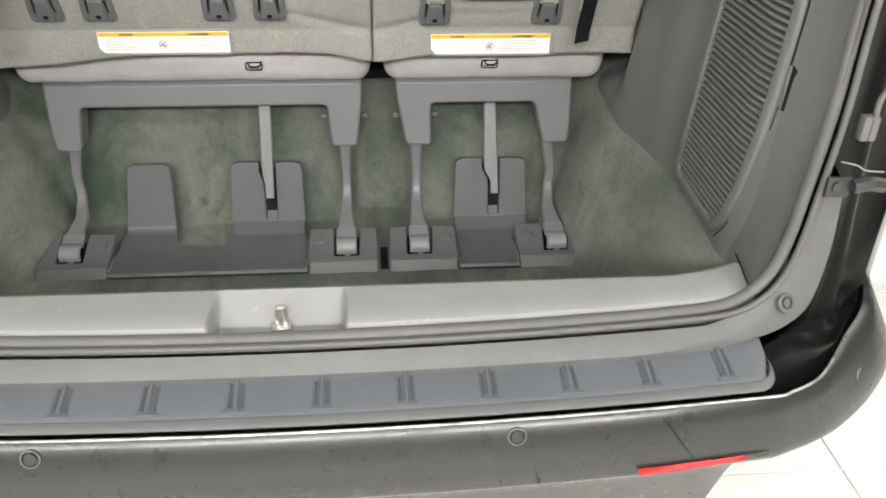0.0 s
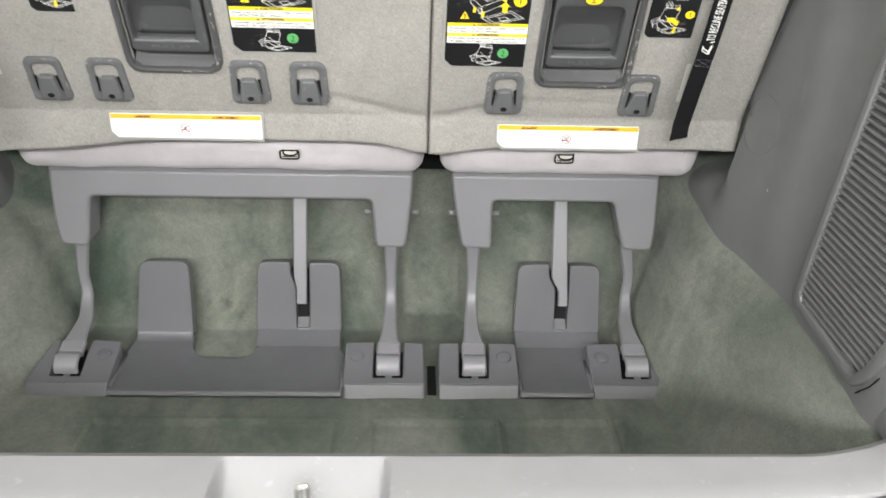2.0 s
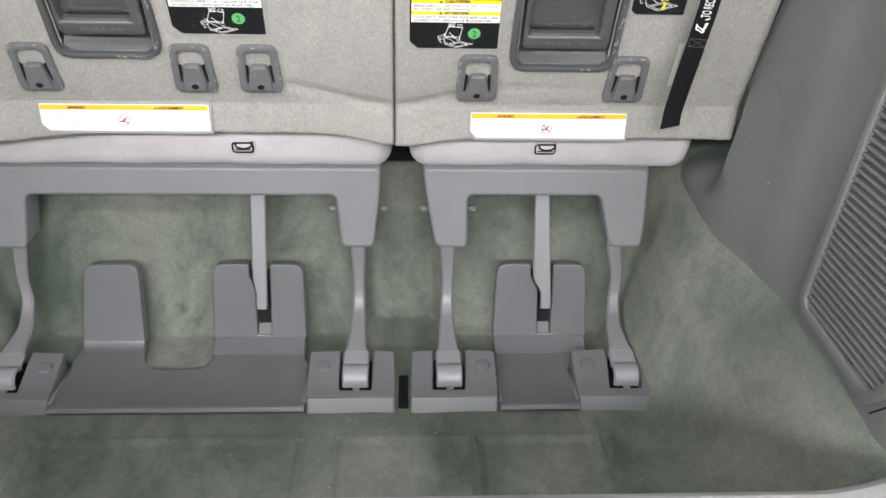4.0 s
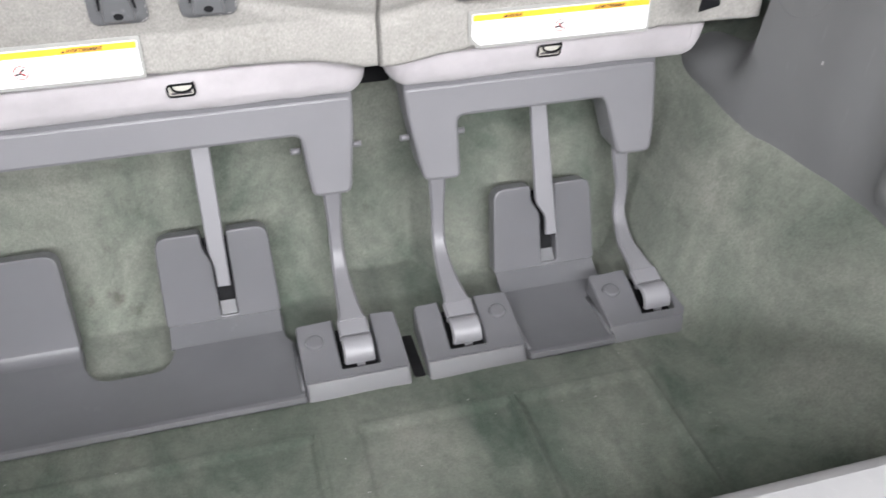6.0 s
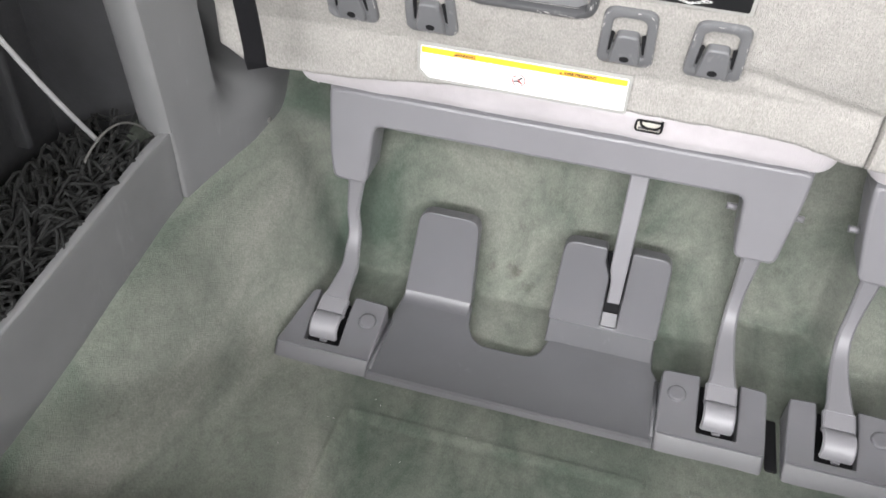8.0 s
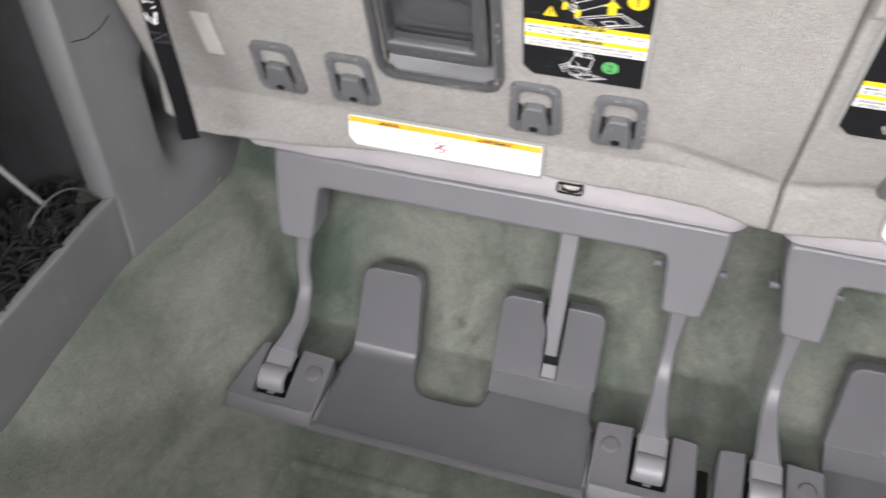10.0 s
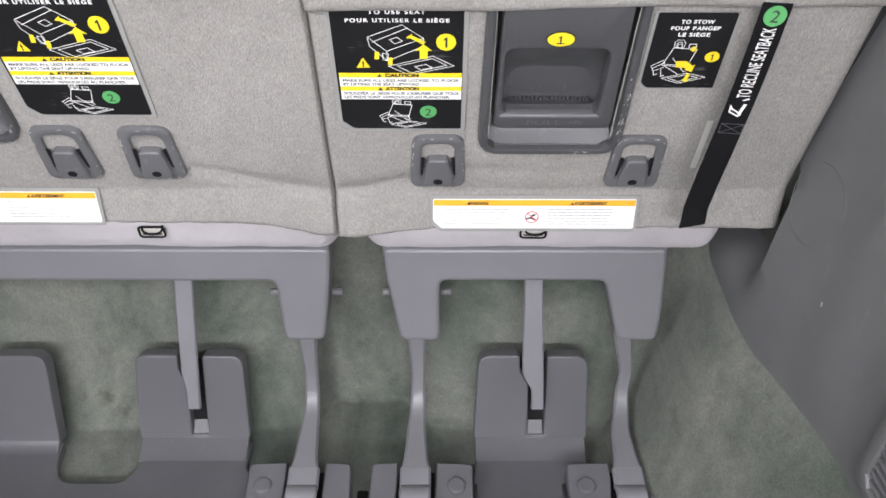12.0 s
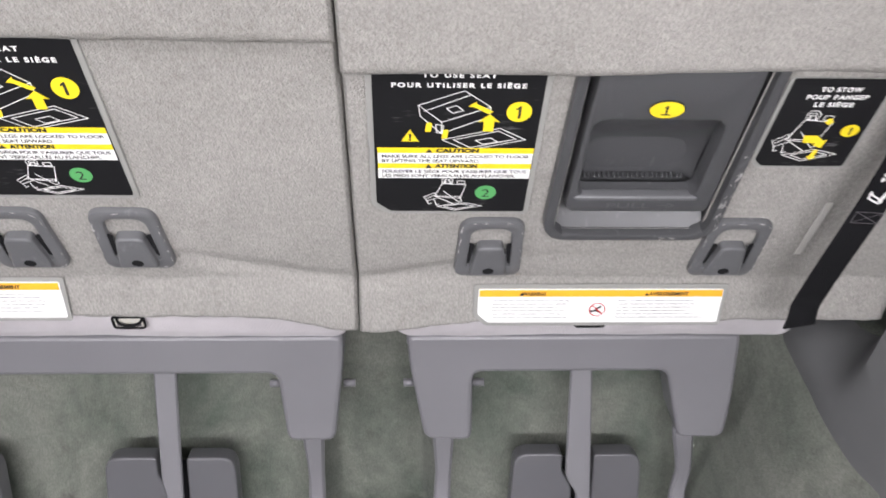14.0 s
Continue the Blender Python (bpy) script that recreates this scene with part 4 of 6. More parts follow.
part("ferrule", tube([(-0.640, 0.43, 0.690), (-0.632, 0.415, 0.688)], 0.006, 8), M_steel, duster)

# ---- third-row seats ----
LEAN_BACK = math.degrees(math.atan(0.40))
SB = pose(0, 0.572, 0.82, LEAN_BACK) @ pose(0, 0, 0, 90)  # (u across, v up the backrest, w out to the rear)
MAIN_TOP = 0.237  # lower edge of the upper flap, set for each seat


def on_back(u, v, w=0.0):
    return SB @ Matrix.Translation((u, v, w))


SKIRT_V = -0.014  # the carpet leaves the backrest here and hangs plumb
SK = Matrix.Translation((0, 0.572 - SKIRT_V * math.sin(math.radians(LEAN_BACK)), 0.82 + SKIRT_V * math.cos(math.radians(LEAN_BACK)))) @ pose(0, 0, 0, 90) @ Matrix.Translation((0, -SKIRT_V, 0))


def on_skirt(u, v, w=0.0):
    return SK @ Matrix.Translation((u, v, w))


def back_point(u, v, w):
    """A point on the rear of the seat: the leaning backrest, or the skirt below it, with a soft bend between."""
    t = smooth01((v - SKIRT_V + 0.008) / 0.016)
    return (SK @ Vector((u, v, w))).lerp(SB @ Vector((u, v, w)), t)


def edge_drop(d, r):
    return 0.0 if d >= r else -r + math.sqrt(max(0.0, r * r - (r - d) ** 2))


def backrest(seat, u0, u1, v0, hole, crease_at):
    h0, h1, g0, g1 = hole
    near, far = (u1, u0) if abs(u1 - crease_at) < abs(u0 - crease_at) else (u0, u1)

    def at(u, v):
        d, g, e = abs(u - far), abs(u - near), v - v0
        if near == u0:
            sag = 0.0125 * math.exp(-(((u - crease_at) / 0.075) ** 2))
        else:
            sag = 0.016 * math.exp(-(((u - crease_at) / 0.06) ** 2)) + 0.024 * smooth01((-0.20 - u) / 0.34)
        low = smooth01((-0.005 - v) / 0.055)
        if far == u0:
            sag -= 0.022 * smooth01((0.045 - d) / 0.045)
        v += (-sag + 0.0020 * noise.noise((u * 11, 3.0, 1.0)) + 0.0016 * noise.noise((u * 45, 3.0, 1.0)) + 0.0008 * noise.noise((u * 160, 3.0, 1.0))) * low
        w = min(edge_drop(max(0.0, d), 0.016), edge_drop(max(0.0, g), 0.005), edge_drop(max(0.0, e), 0.007))
        w += 0.004 * low * noise.noise((u * 7, 8.0, 1.0))
        c = -0.022 + 0.28 * min(abs(u - crease_at), 0.13)
        fade = smooth01((0.20 - abs(u - crease_at)) / 0.10) * 0.85 + 0.15
        w -= 0.0034 * fade * math.exp(-(((v - c) / 0.009) ** 2))
        w += 0.0012 * noise.noise((u * 14, v * 14, 2.0))
        return back_point(u, v, w)

    us = sorted(set(steps(u0, u0 + 0.02, 8) + steps(u0 + 0.02, h0, 70) + [h0, h1] + steps(h1, u1 - 0.02, 70) + steps(u1 - 0.02, u1, 8)))
    vs = sorted(set(steps(v0, v0 + 0.008, 6) + steps(v0 + 0.008, g0, 44) + steps(g0, 0.50, 16)))
    bm = surface(at, us, vs, lambda u, v: h0 < u < h1 and g0 < v < g1)
    side_edges = [e for e in bm.edges if e.is_boundary and not all(h0 - 1e-3 < (SB.inverted() @ q.co).x < h1 + 1e-3 and g0 - 1e-3 < (SB.inverted() @ q.co).y < g1 + 1e-3 for q in e.verts)]
    ext = bmesh.ops.extrude_edge_only(bm, edges=side_edges)["geom"]
    off = SB.to_3x3() @ Vector((0, 0, -0.10))
    bmesh.ops.translate(bm, vec=off, verts=[q for q in ext if isinstance(q, bmesh.types.BMVert)])
    return part("backrest", bm, M_seatcarpet, seat)


def upper_flap(seat, u0, u1, rise=0.0):
    """Carpeted flap; rise: how much higher its lower edge runs at the outer end."""
    def at(u, v):
        near, far = (u1, u0) if abs(u1 - 0.122) < abs(u0 - 0.122) else (u0, u1)
        d, g = min(abs(u - far), v - MAIN_TOP), abs(u - near)
        lift = rise * smooth01((u - u0) / 0.40) * smooth01((0.40 - v) / 0.18)
        return SB @ Vector((u, v + lift, 0.012 + min(edge_drop(max(0.0, d), 0.014), edge_drop(max(0.0, g), 0.005)) + 0.002 * noise.noise((u * 9, v * 9, 5.0)) + 0.001 * noise.noise((u * 40, v * 40, 1.0))))

    us = sorted(set(steps(u0, u0 + 0.016, 7) + steps(u0 + 0.016, u1 - 0.016, 40) + steps(u1 - 0.016, u1, 7)))
    vs = sorted(set(steps(MAIN_TOP, MAIN_TOP + 0.016, 8) + steps(MAIN_TOP + 0.016, 0.52, 24)))
    bm = surface(at, us, vs)
    rim = [e for e in bm.edges if e.is_boundary]
    ext = bmesh.ops.extrude_edge_only(bm, edges=rim)["geom"]
    bmesh.ops.translate(bm, vec=SB.to_3x3() @ Vector((0, 0, -0.012)), verts=[q for q in ext if isinstance(q, bmesh.types.BMVert)])
    return part("upper_flap", bm, M_seatcarpet, seat, "thick carpeted flap over the backrest")


def pull_handle(seat, u0, u1, v0):
    """Latch pull: slim bezel, pan, grip with a scooped pocket."""
    top = MAIN_TOP + 0.02
    outer = resample(rounded([(u0 - 0.004, top), (u0 - 0.006, v0 + 0.01), (u0 + 0.003, v0 - 0.005), (u1 - 0.003, v0 - 0.005), (u1 + 0.006, v0 + 0.01), (u1 + 0.004, top)], [0, 0.008, 0.009, 0.009, 0.008, 0]), 64)
    inner_ = resample(rounded([(u0 + 0.004, top), (u0 + 0.003, v0 + 0.012), (u0 + 0.008, v0 + 0.003), (u1 - 0.008, v0 + 0.003), (u1 - 0.003, v0 + 0.012), (u1 - 0.004, top)], [0, 0.004, 0.005, 0.005, 0.004, 0]), 64)
    h = part("pull_handle", ring(outer, inner_, 0.010, on_back(0, 0, -0.003), 0.003), M_handle, seat, "dark grey plastic pull handle bezel")
    a0, a1, b0 = u0 + 0.003, u1 - 0.003, v0 + 0.002
    rows = []
    for k in range(9):
        t = k / 8
        y = b0 + (v0 + 0.05 - b0) * t
        d = 0.003 - 0.023 * math.sin(math.pi * 0.5 * min(1.0, t * 1.9))
        rows.append([SB @ Vector((a0 + 0.004 * math.sin(t), y, d)), SB @ Vector((a0 + 0.006, y, d - 0.003)), SB @ Vector((a1 - 0.006, y, d - 0.003)), SB @ Vector((a1 - 0.004 * math.sin(t), y, d))])
    rows.append([SB @ Vector((a0 + 0.002, top, -0.022)), SB @ Vector((a0 + 0.006, top, -0.024)), SB @ Vector((a1 - 0.006, top, -0.024)), SB @ Vector((a1 - 0.002, top, -0.022))])
    part("pan", loft(rows), M_handle, h)
    for s0, s1 in ((a0, a0 - 0.001), (a1, a1 + 0.001)):
        part("pan_side", loft([[SB @ Vector((s0, v, 0.004)), SB @ Vector((s1, v, -0.024))] for v in (b0, v0 + 0.05, top)]), M_handle, h)
    # the grip: a frame round a scooped pocket
    c0, c1, d0 = a0 + 0.0045, a1 - 0.0045, v0 + 0.029
    p0, p1, e0, e1 = c0 + 0.006, c1 - 0.014, d0 + 0.019, v0 + 0.125
    go = resample(rounded([(c0 + 0.002, top), (c0, d0), (c1, d0), (c1 - 0.002, top)], [0, 0.006, 0.006, 0]), 56)
    gi = resample(rounded([(p0, e1), (p0 + 0.001, e0), (p1 - 0.001, e0), (p1, e1)], [0.010, 0.008, 0.008, 0.010]), 56)
    grip = part("grip", ring(go, gi, 0.014, on_back(0, 0, -0.009), 0.003), M_handle, h, "scuffed dark plastic grip")
    rows = []
    for k in range(15):
        t = k / 14
        y = e1 + 0.003 - (e1 - e0 + 0.006) * t
        d = 0.0042 - 0.0300 * math.sin(math.pi * min(1.0, t * 0.66)) ** 1.15
        row = []
        for q in steps(0, 1, 12):
            edge = (2 * q - 1) ** 6
            row.append(SB @ Vector((p0 - 0.002 + (p1 - p0 + 0.004) * q, y, d * (1 - 0.5 * edge) - 0.004 * edge)))
        rows.append(row)
    part("pocket", loft(rows), M_handle, grip)
    n = 21
    for k in range(n):
        u = p0 + 0.008 + (p1 - p0 - 0.016) * k / (n - 1)
        part("pocket_rib", box((0.0013, 0.0024, 0.005), (u, e0 + 0.0020, -0.014), 0.0004, 1, SB), M_handle, grip)
    # Lighter plastic than the grip, so the edge's highlight sits in its colour.
    part("shelf_edge_glint", box((p1 - p0 + 0.003, 0.0040, 0.010), ((p0 + p1) / 2, e0 - 0.001, 0.0020), 0.0030, 4, SB), M_hook, grip)
    lettering("pull_lettering", "PULL", 0.0058, on_back((c0 + c1) / 2 - 0.008, d0 + 0.0065, 0.0056), M_hook, grip, width=0.032)
    part("arrow", lines2d(poly([(0, 0.003), (0.007, 0.003)]) + closed([(0.007, 0.0005), (0.007, 0.0055), (0.012, 0.003)]), 0.0010, 0, on_back((c0 + c1) / 2 + 0.014, d0 + 0.0065, 0.0056)), M_hook, grip)
    uc, vc = (c0 + c1) / 2 - 0.004, e1 + 0.0115
    ov = part("number_sticker", disc(0.0120, 0.0006, on_back(uc, vc, 0.0052), 28, 0.0080), M_ink, grip, "yellow oval sticker with the number 1")
    part("sticker_face", disc(0.0112, 0.0004, on_back(uc, vc, 0.0058), 28, 0.0071), M_yellow, ov)
    numeral_one(0.0082, on_back(uc, vc - 0.0041, 0.0064), M_ink, ov)
    part("numeral_foot", box((0.0062, 0.0010, 0.0002), (uc - 0.0002, vc - 0.0038, 0.0065), 0, 1, SB), M_ink, ov)
    # pale wear along the lower right of the bezel
    rr = random.Random(int(abs(u0) * 1e4))
    bm = bmesh.new()
    for k in range(26):
        t = rr.random()
        along = Vector((u1 + 0.0015 + rr.uniform(-0.003, 0.002), v0 + 0.012 + 0.085 * t**1.6)) if rr.random() < 0.65 else Vector((u1 - 0.002 - 0.05 * t, v0 - 0.001 + rr.uniform(-0.0015, 0.0015)))
        ln, wd, an = rr.uniform(0.0008, 0.0040), rr.uniform(0.0002, 0.0008), rr.uniform(-0.5, 0.5) + (math.pi / 2 if along.y > v0 + 0.010 else 0)
        dx, dy = Vector((math.cos(an), math.sin(an))) * ln, Vector((-math.sin(an), math.cos(an))) * wd
        q = [along - dx, along - dx * 0.3 + dy, along + dx, along + dx * 0.2 - dy]
        bm.faces.new([bm.verts.new(SB @ Vector((p.x, p.y, 0.00715))) for p in q])
    tagged(part("wear", bm, M_worn, h, "pale scratches"), kind="stuff")
    return h


def tie_hook(seat, u, v):
    outer = resample(rounded([(-0.027, -0.031), (-0.022, -0.037), (0.022, -0.037), (0.027, -0.031), (0.0245, 0.030), (0.018, 0.036), (-0.018, 0.036), (-0.0245, 0.030)], 0.011), 56)
    inner_ = resample(rounded([(-0.0172, -0.022), (-0.0158, -0.024), (0.0158, -0.024), (0.0172, -0.022), (0.0155, 0.021), (0.0105, 0.0262), (-0.0105, 0.0262), (-0.0155, 0.021)], 0.008), 56)
    m = on_back(u, v)
    hk = part("tie_hook", ring(outer, inner_, 0.0050, m, 0.0020), M_hook, seat, "scuffed grey plastic tie-down hook plate")
    part("hook_base", prism(rounded([(-0.0205, -0.030), (0.0205, -0.030), (0.0190, -0.014), (0.0150, -0.008), (-0.0150, -0.008), (-0.0190, -0.014)], 0.002), 0.0036, m, 0.001), M_hook, hk)
    part("tongue", prism(rounded([(-0.0150, -0.031), (0.0150, -0.031), (0.0135, -0.016), (0.0100, 0.007), (-0.0100, 0.007), (-0.0135, -0.016)], [0.003, 0.003, 0.006, 0.005, 0.005, 0.006]), 0.0090, m, 0.0028, 3), M_hook, hk)
    part("hole", disc(0.0046, 0.0004, m @ Matrix.Translation((0, -0.0235, 0.0090)), 18, 0.0038), M_dark, hk)
    rr = random.Random(int((u + 1) * 1000))
    bm = bmesh.new()
    for k in range(34):
        i = rr.randrange(56)
        p, q = Vector(outer[i]), Vector(outer[(i + 1) % 56])
        d = (q - p).normalized()
        c = p.lerp(q, rr.random()) * (0.965 - 0.05 * rr.random() ** 3)
        ln, wd = d * rr.uniform(0.0006, 0.0034), Vector((-d.y, d.x)) * rr.uniform(0.0002, 0.0006)
        bm.faces.new([bm.verts.new(m @ Vector((e.x, e.y, 0.0045 if c.length > 0.955 * p.length else 0.0051))) for e in (c - ln, c + wd, c + ln, c - wd)])
    tagged(part("edge_wear", bm, M_worn, hk, "pale scuffs"), kind="stuff")
    for s in (-1, 1):
        part("slot", prism(rounded([(s * 0.0150, -0.018), (s * 0.0172, -0.020), (s * 0.0162, 0.008), (s * 0.0122, 0.006)][::s], 0.0012), 0.0006, m @ Matrix.Translation((0, 0, 0.0036))), M_dark, hk)
    return hk


def drawing_folded(u0, v0, k, ky):
    """Line picture: the stowed seat lifting out of its well."""
    def T(x, y):
        return (u0 + k * x, v0 + ky * y)
    top = [T(0.00, 0.62), (T(0.45, 0.86)), T(0.72, 0.60), T(0.24, 0.34)]
    s = closed(top)
    s += poly([T(0.00, 0.62), T(0.02, 0.44), T(0.24, 0.14), T(0.72, 0.44), T(0.72, 0.60)]) + poly([T(0.24, 0.34), T(0.24, 0.14)])
    s += poly([T(0.06, 0.52), T(0.52, 0.80)]) + closed([T(0.28, 0.57), T(0.38, 0.62), T(0.45, 0.54), T(0.35, 0.49)])
    s += closed([T(0.25, 0.03), T(0.84, 0.24), T(1.12, 0.04), T(0.52, -0.16)]) + closed([T(0.37, 0.03), T(0.83, 0.19), T(1.02, 0.05), T(0.55, -0.11)])
    s += poly([T(0.60, 0.02), T(0.75, 0.07), T(0.83, 0.0), T(0.68, -0.05), T(0.60, 0.02)]) + closed([T(0.18, 0.30), T(0.19, 0.16), T(0.25, 0.14), T(0.26, 0.28)])
    return s


def drawing_upright(u0, v0, k, ky):
    """Line picture: the upright seat beside its well."""
    def T(x, y):
        return (u0 + k * x, v0 + ky * y)
    s = closed([T(0.22, 0.42), T(0.36, 0.90), T(0.84, 0.86), T(0.74, 0.36)]) + closed([T(0.0, 0.40), T(0.22, 0.56), T(0.30, 0.38), T(0.07, 0.26)])
    s += closed([T(0.37, 0.92), T(0.35, 1.04), T(0.40, 1.11), T(0.51, 1.11), T(0.57, 1.04), T(0.55, 0.90)]) + closed([T(0.66, 0.90), T(0.66, 1.00), T(0.80, 1.00), T(0.81, 0.89)])
    s += poly([T(0.41, 0.92), T(0.40, 1.02), T(0.44, 1.06), T(0.50, 1.05), T(0.52, 0.91)]) + poly([T(0.05, 0.34), T(0.26, 0.50)]) + poly([T(0.30, 0.44), T(0.78, 0.42)])
    s += poly([T(0.42, 0.90), T(0.43, 1.00), T(0.51, 1.00), T(0.53, 0.89)]) + poly([T(0.07, 0.26), T(0.10, 0.14), T(0.16, 0.17)]) + poly([T(0.22, 0.30), T(0.26, 0.10), T(0.32, 0.14)])
    s += poly([T(0.40, 0.62), T(0.70, 0.24), T(0.78, 0.28), T(0.72, 0.42)]) + poly([T(0.30, 0.38), T(0.60, 0.16)])
    s += closed([T(0.28, 0.05), T(0.78, 0.20), T(1.20, 0.08), T(0.66, -0.10)]) + closed([T(0.42, 0.05), T(0.78, 0.15), T(1.04, 0.07), T(0.66, -0.05)])
    return s


def arrow_up(u, v, w, h):
    return [(u - w * 0.28, v), (u + w * 0.28, v), (u + w * 0.28, v + h * 0.6), (u + w * 0.6, v + h * 0.55), (u, v + h), (u - w * 0.6, v + h * 0.55), (u - w * 0.28, v + h * 0.6)]


def use_label(seat, u0, u1, v0):
    """Black instruction sticker: how to unfold the seat."""
    top = MAIN_TOP + 0.016
    edge = part("sticker_margin", prism(rounded([(u0 - 0.004, v0 + 0.006), (u0 + 0.008, v0 - 0.004), (u1 + 0.004, v0 - 0.004), (u1 + 0.004, top), (u0 - 0.004, top)], 0.004), 0.0012, on_back(0, 0, 0.0006), 0.0005), M_clear, seat, "black folding-instruction sticker with clear margin")
    part("sticker", prism(rounded([(u0, v0 + 0.010), (u0 + 0.010, v0), (u1, v0), (u1, top), (u0, top)], 0.002), 0.0005, on_back(0, 0, 0.0018)), M_black, edge)
    cx, wd = (u0 + u1) / 2, u1 - u0
    L = 0.0026
    lettering("heading", "TO USE SEAT", 0.0037, on_back(cx, v0 + 0.1323, L), M_white, edge, width=0.046, bold=0.0002, track=1.35)
    lettering("heading", "POUR UTILISER LE SIÈGE", 0.0036, on_back(cx, v0 + 0.1240, L), M_white, edge, width=0.084, bold=0.0002, track=1.35)
    tagged(part("picture", lines2d(drawing_folded(u0 + 0.029, v0 + 0.0753, 0.064, 0.0535), 0.0006, L, SB), M_white, edge), kind="stuff")
    for px, py in ((0.0335, 0.0848), (0.0445, 0.0785)):
        part("leg_mark", prism(rounded([(u0 + px, v0 + py), (u0 + px + 0.004, v0 + py), (u0 + px + 0.0045, v0 + py + 0.008), (u0 + px + 0.001, v0 + py + 0.008)], 0.001), 0.0004, on_back(0, 0, L)), M_yellow, edge)
    part("arrow", prism(arrow_up(u0 + 0.075, v0 + 0.0855, 0.012, 0.0155), 0.0004, on_back(0, 0, L)), M_yellow, edge)
    part("arrow", prism([(u0 + 0.061, v0 + 0.108), (u0 + 0.066, v0 + 0.1125), (u0 + 0.0655, v0 + 0.1105), (u0 + 0.077, v0 + 0.1035), (u0 + 0.074, v0 + 0.1015), (u0 + 0.0645, v0 + 0.1075)], 0.0004, on_back(0, 0, L)), M_yellow, edge)
    tri = part("warning_mark", prism([(u0 + 0.018, v0 + 0.0755), (u0 + 0.0295, v0 + 0.0755), (u0 + 0.0238, v0 + 0.0865)], 0.0004, on_back(0, 0, L)), M_yellow, edge)
    lettering("exclamation", "!", 0.006, on_back(u0 + 0.0238, v0 + 0.0768, L + 0.0006), M_ink, tri, bold=0.0004)
    part("number_spot", disc(0.0082, 0.0004, on_back(u1 - 0.0143, v0 + 0.1035, L), 24, 0.0088), M_yellow, edge)
    numeral_one(0.0108, on_back(u1 - 0.0138, v0 + 0.0981, L + 0.0006), M_ink, edge)
    for vy, hh, mt, tx, tm, th in ((0.0640, 0.0050, M_yellow, ("CAUTION",), M_ink, 0.0036), (0.0535, 0.0104, M_white, ("MAKE SURE ALL LEGS ARE LOCKED TO FLOOR", "BY LIFTING THE SEAT UPWARD."), M_ink, 0.0030), (0.0484, 0.0050, M_yellow, ("ATTENTION",), M_ink, 0.0036), (0.0380, 0.0103, M_white, ("SOULEVER LE SIÈGE POUR S'ASSURER QUE TOUS", "LES PIEDS SONT VERROUILLÉS AU PLANCHER."), M_ink, 0.0030)):
        strip = part("text_band", prism([(u0 + 0.002, v0 + vy), (u1 - 0.0005, v0 + vy), (u1 - 0.0005, v0 + vy + hh), (u0 + 0.002, v0 + vy + hh)], 0.0003, on_back(0, 0, L)), mt, edge)
        if len(tx) == 1:
            lettering("lettering", tx[0], th, on_back(cx + 0.002, v0 + vy + 0.001, L + 0.0005), tm, strip, width=0.029, bold=0.0003)
            part("triangle", prism([(cx - 0.0195, v0 + vy + 0.0008), (cx - 0.0150, v0 + vy + 0.0008), (cx - 0.01725, v0 + vy + 0.0044)], 0.0002, on_back(0, 0, L + 0.0005)), M_ink, strip)
        else:
            lettering("lettering", tx[0], th, on_back(u0 + 0.0045, v0 + vy + 0.0060, L + 0.0005), tm, strip, "LEFT", width=wd * 0.93, bold=0.0001)
            lettering("lettering", tx[1], th, on_back(u0 + 0.0045, v0 + vy + 0.0014, L + 0.0005), tm, strip, "LEFT", width=wd * (0.62 if "LIFT" in tx[1] else 0.86), bold=0.0001)
    tagged(part("picture", lines2d(drawing_upright(u0 + 0.034, v0 + 0.0045, 0.0355, 0.0303), 0.0006, L, SB), M_white, edge), kind="stuff")
    part("number_spot", disc(0.0076, 0.0004, on_back(u1 - 0.0298, v0 + 0.0223, L), 24, 0.0075), M_green, edge)
    lettering("numeral", "2", 0.0088, on_back(u1 - 0.0298, v0 + 0.0178, L + 0.0006), M_ink, edge)


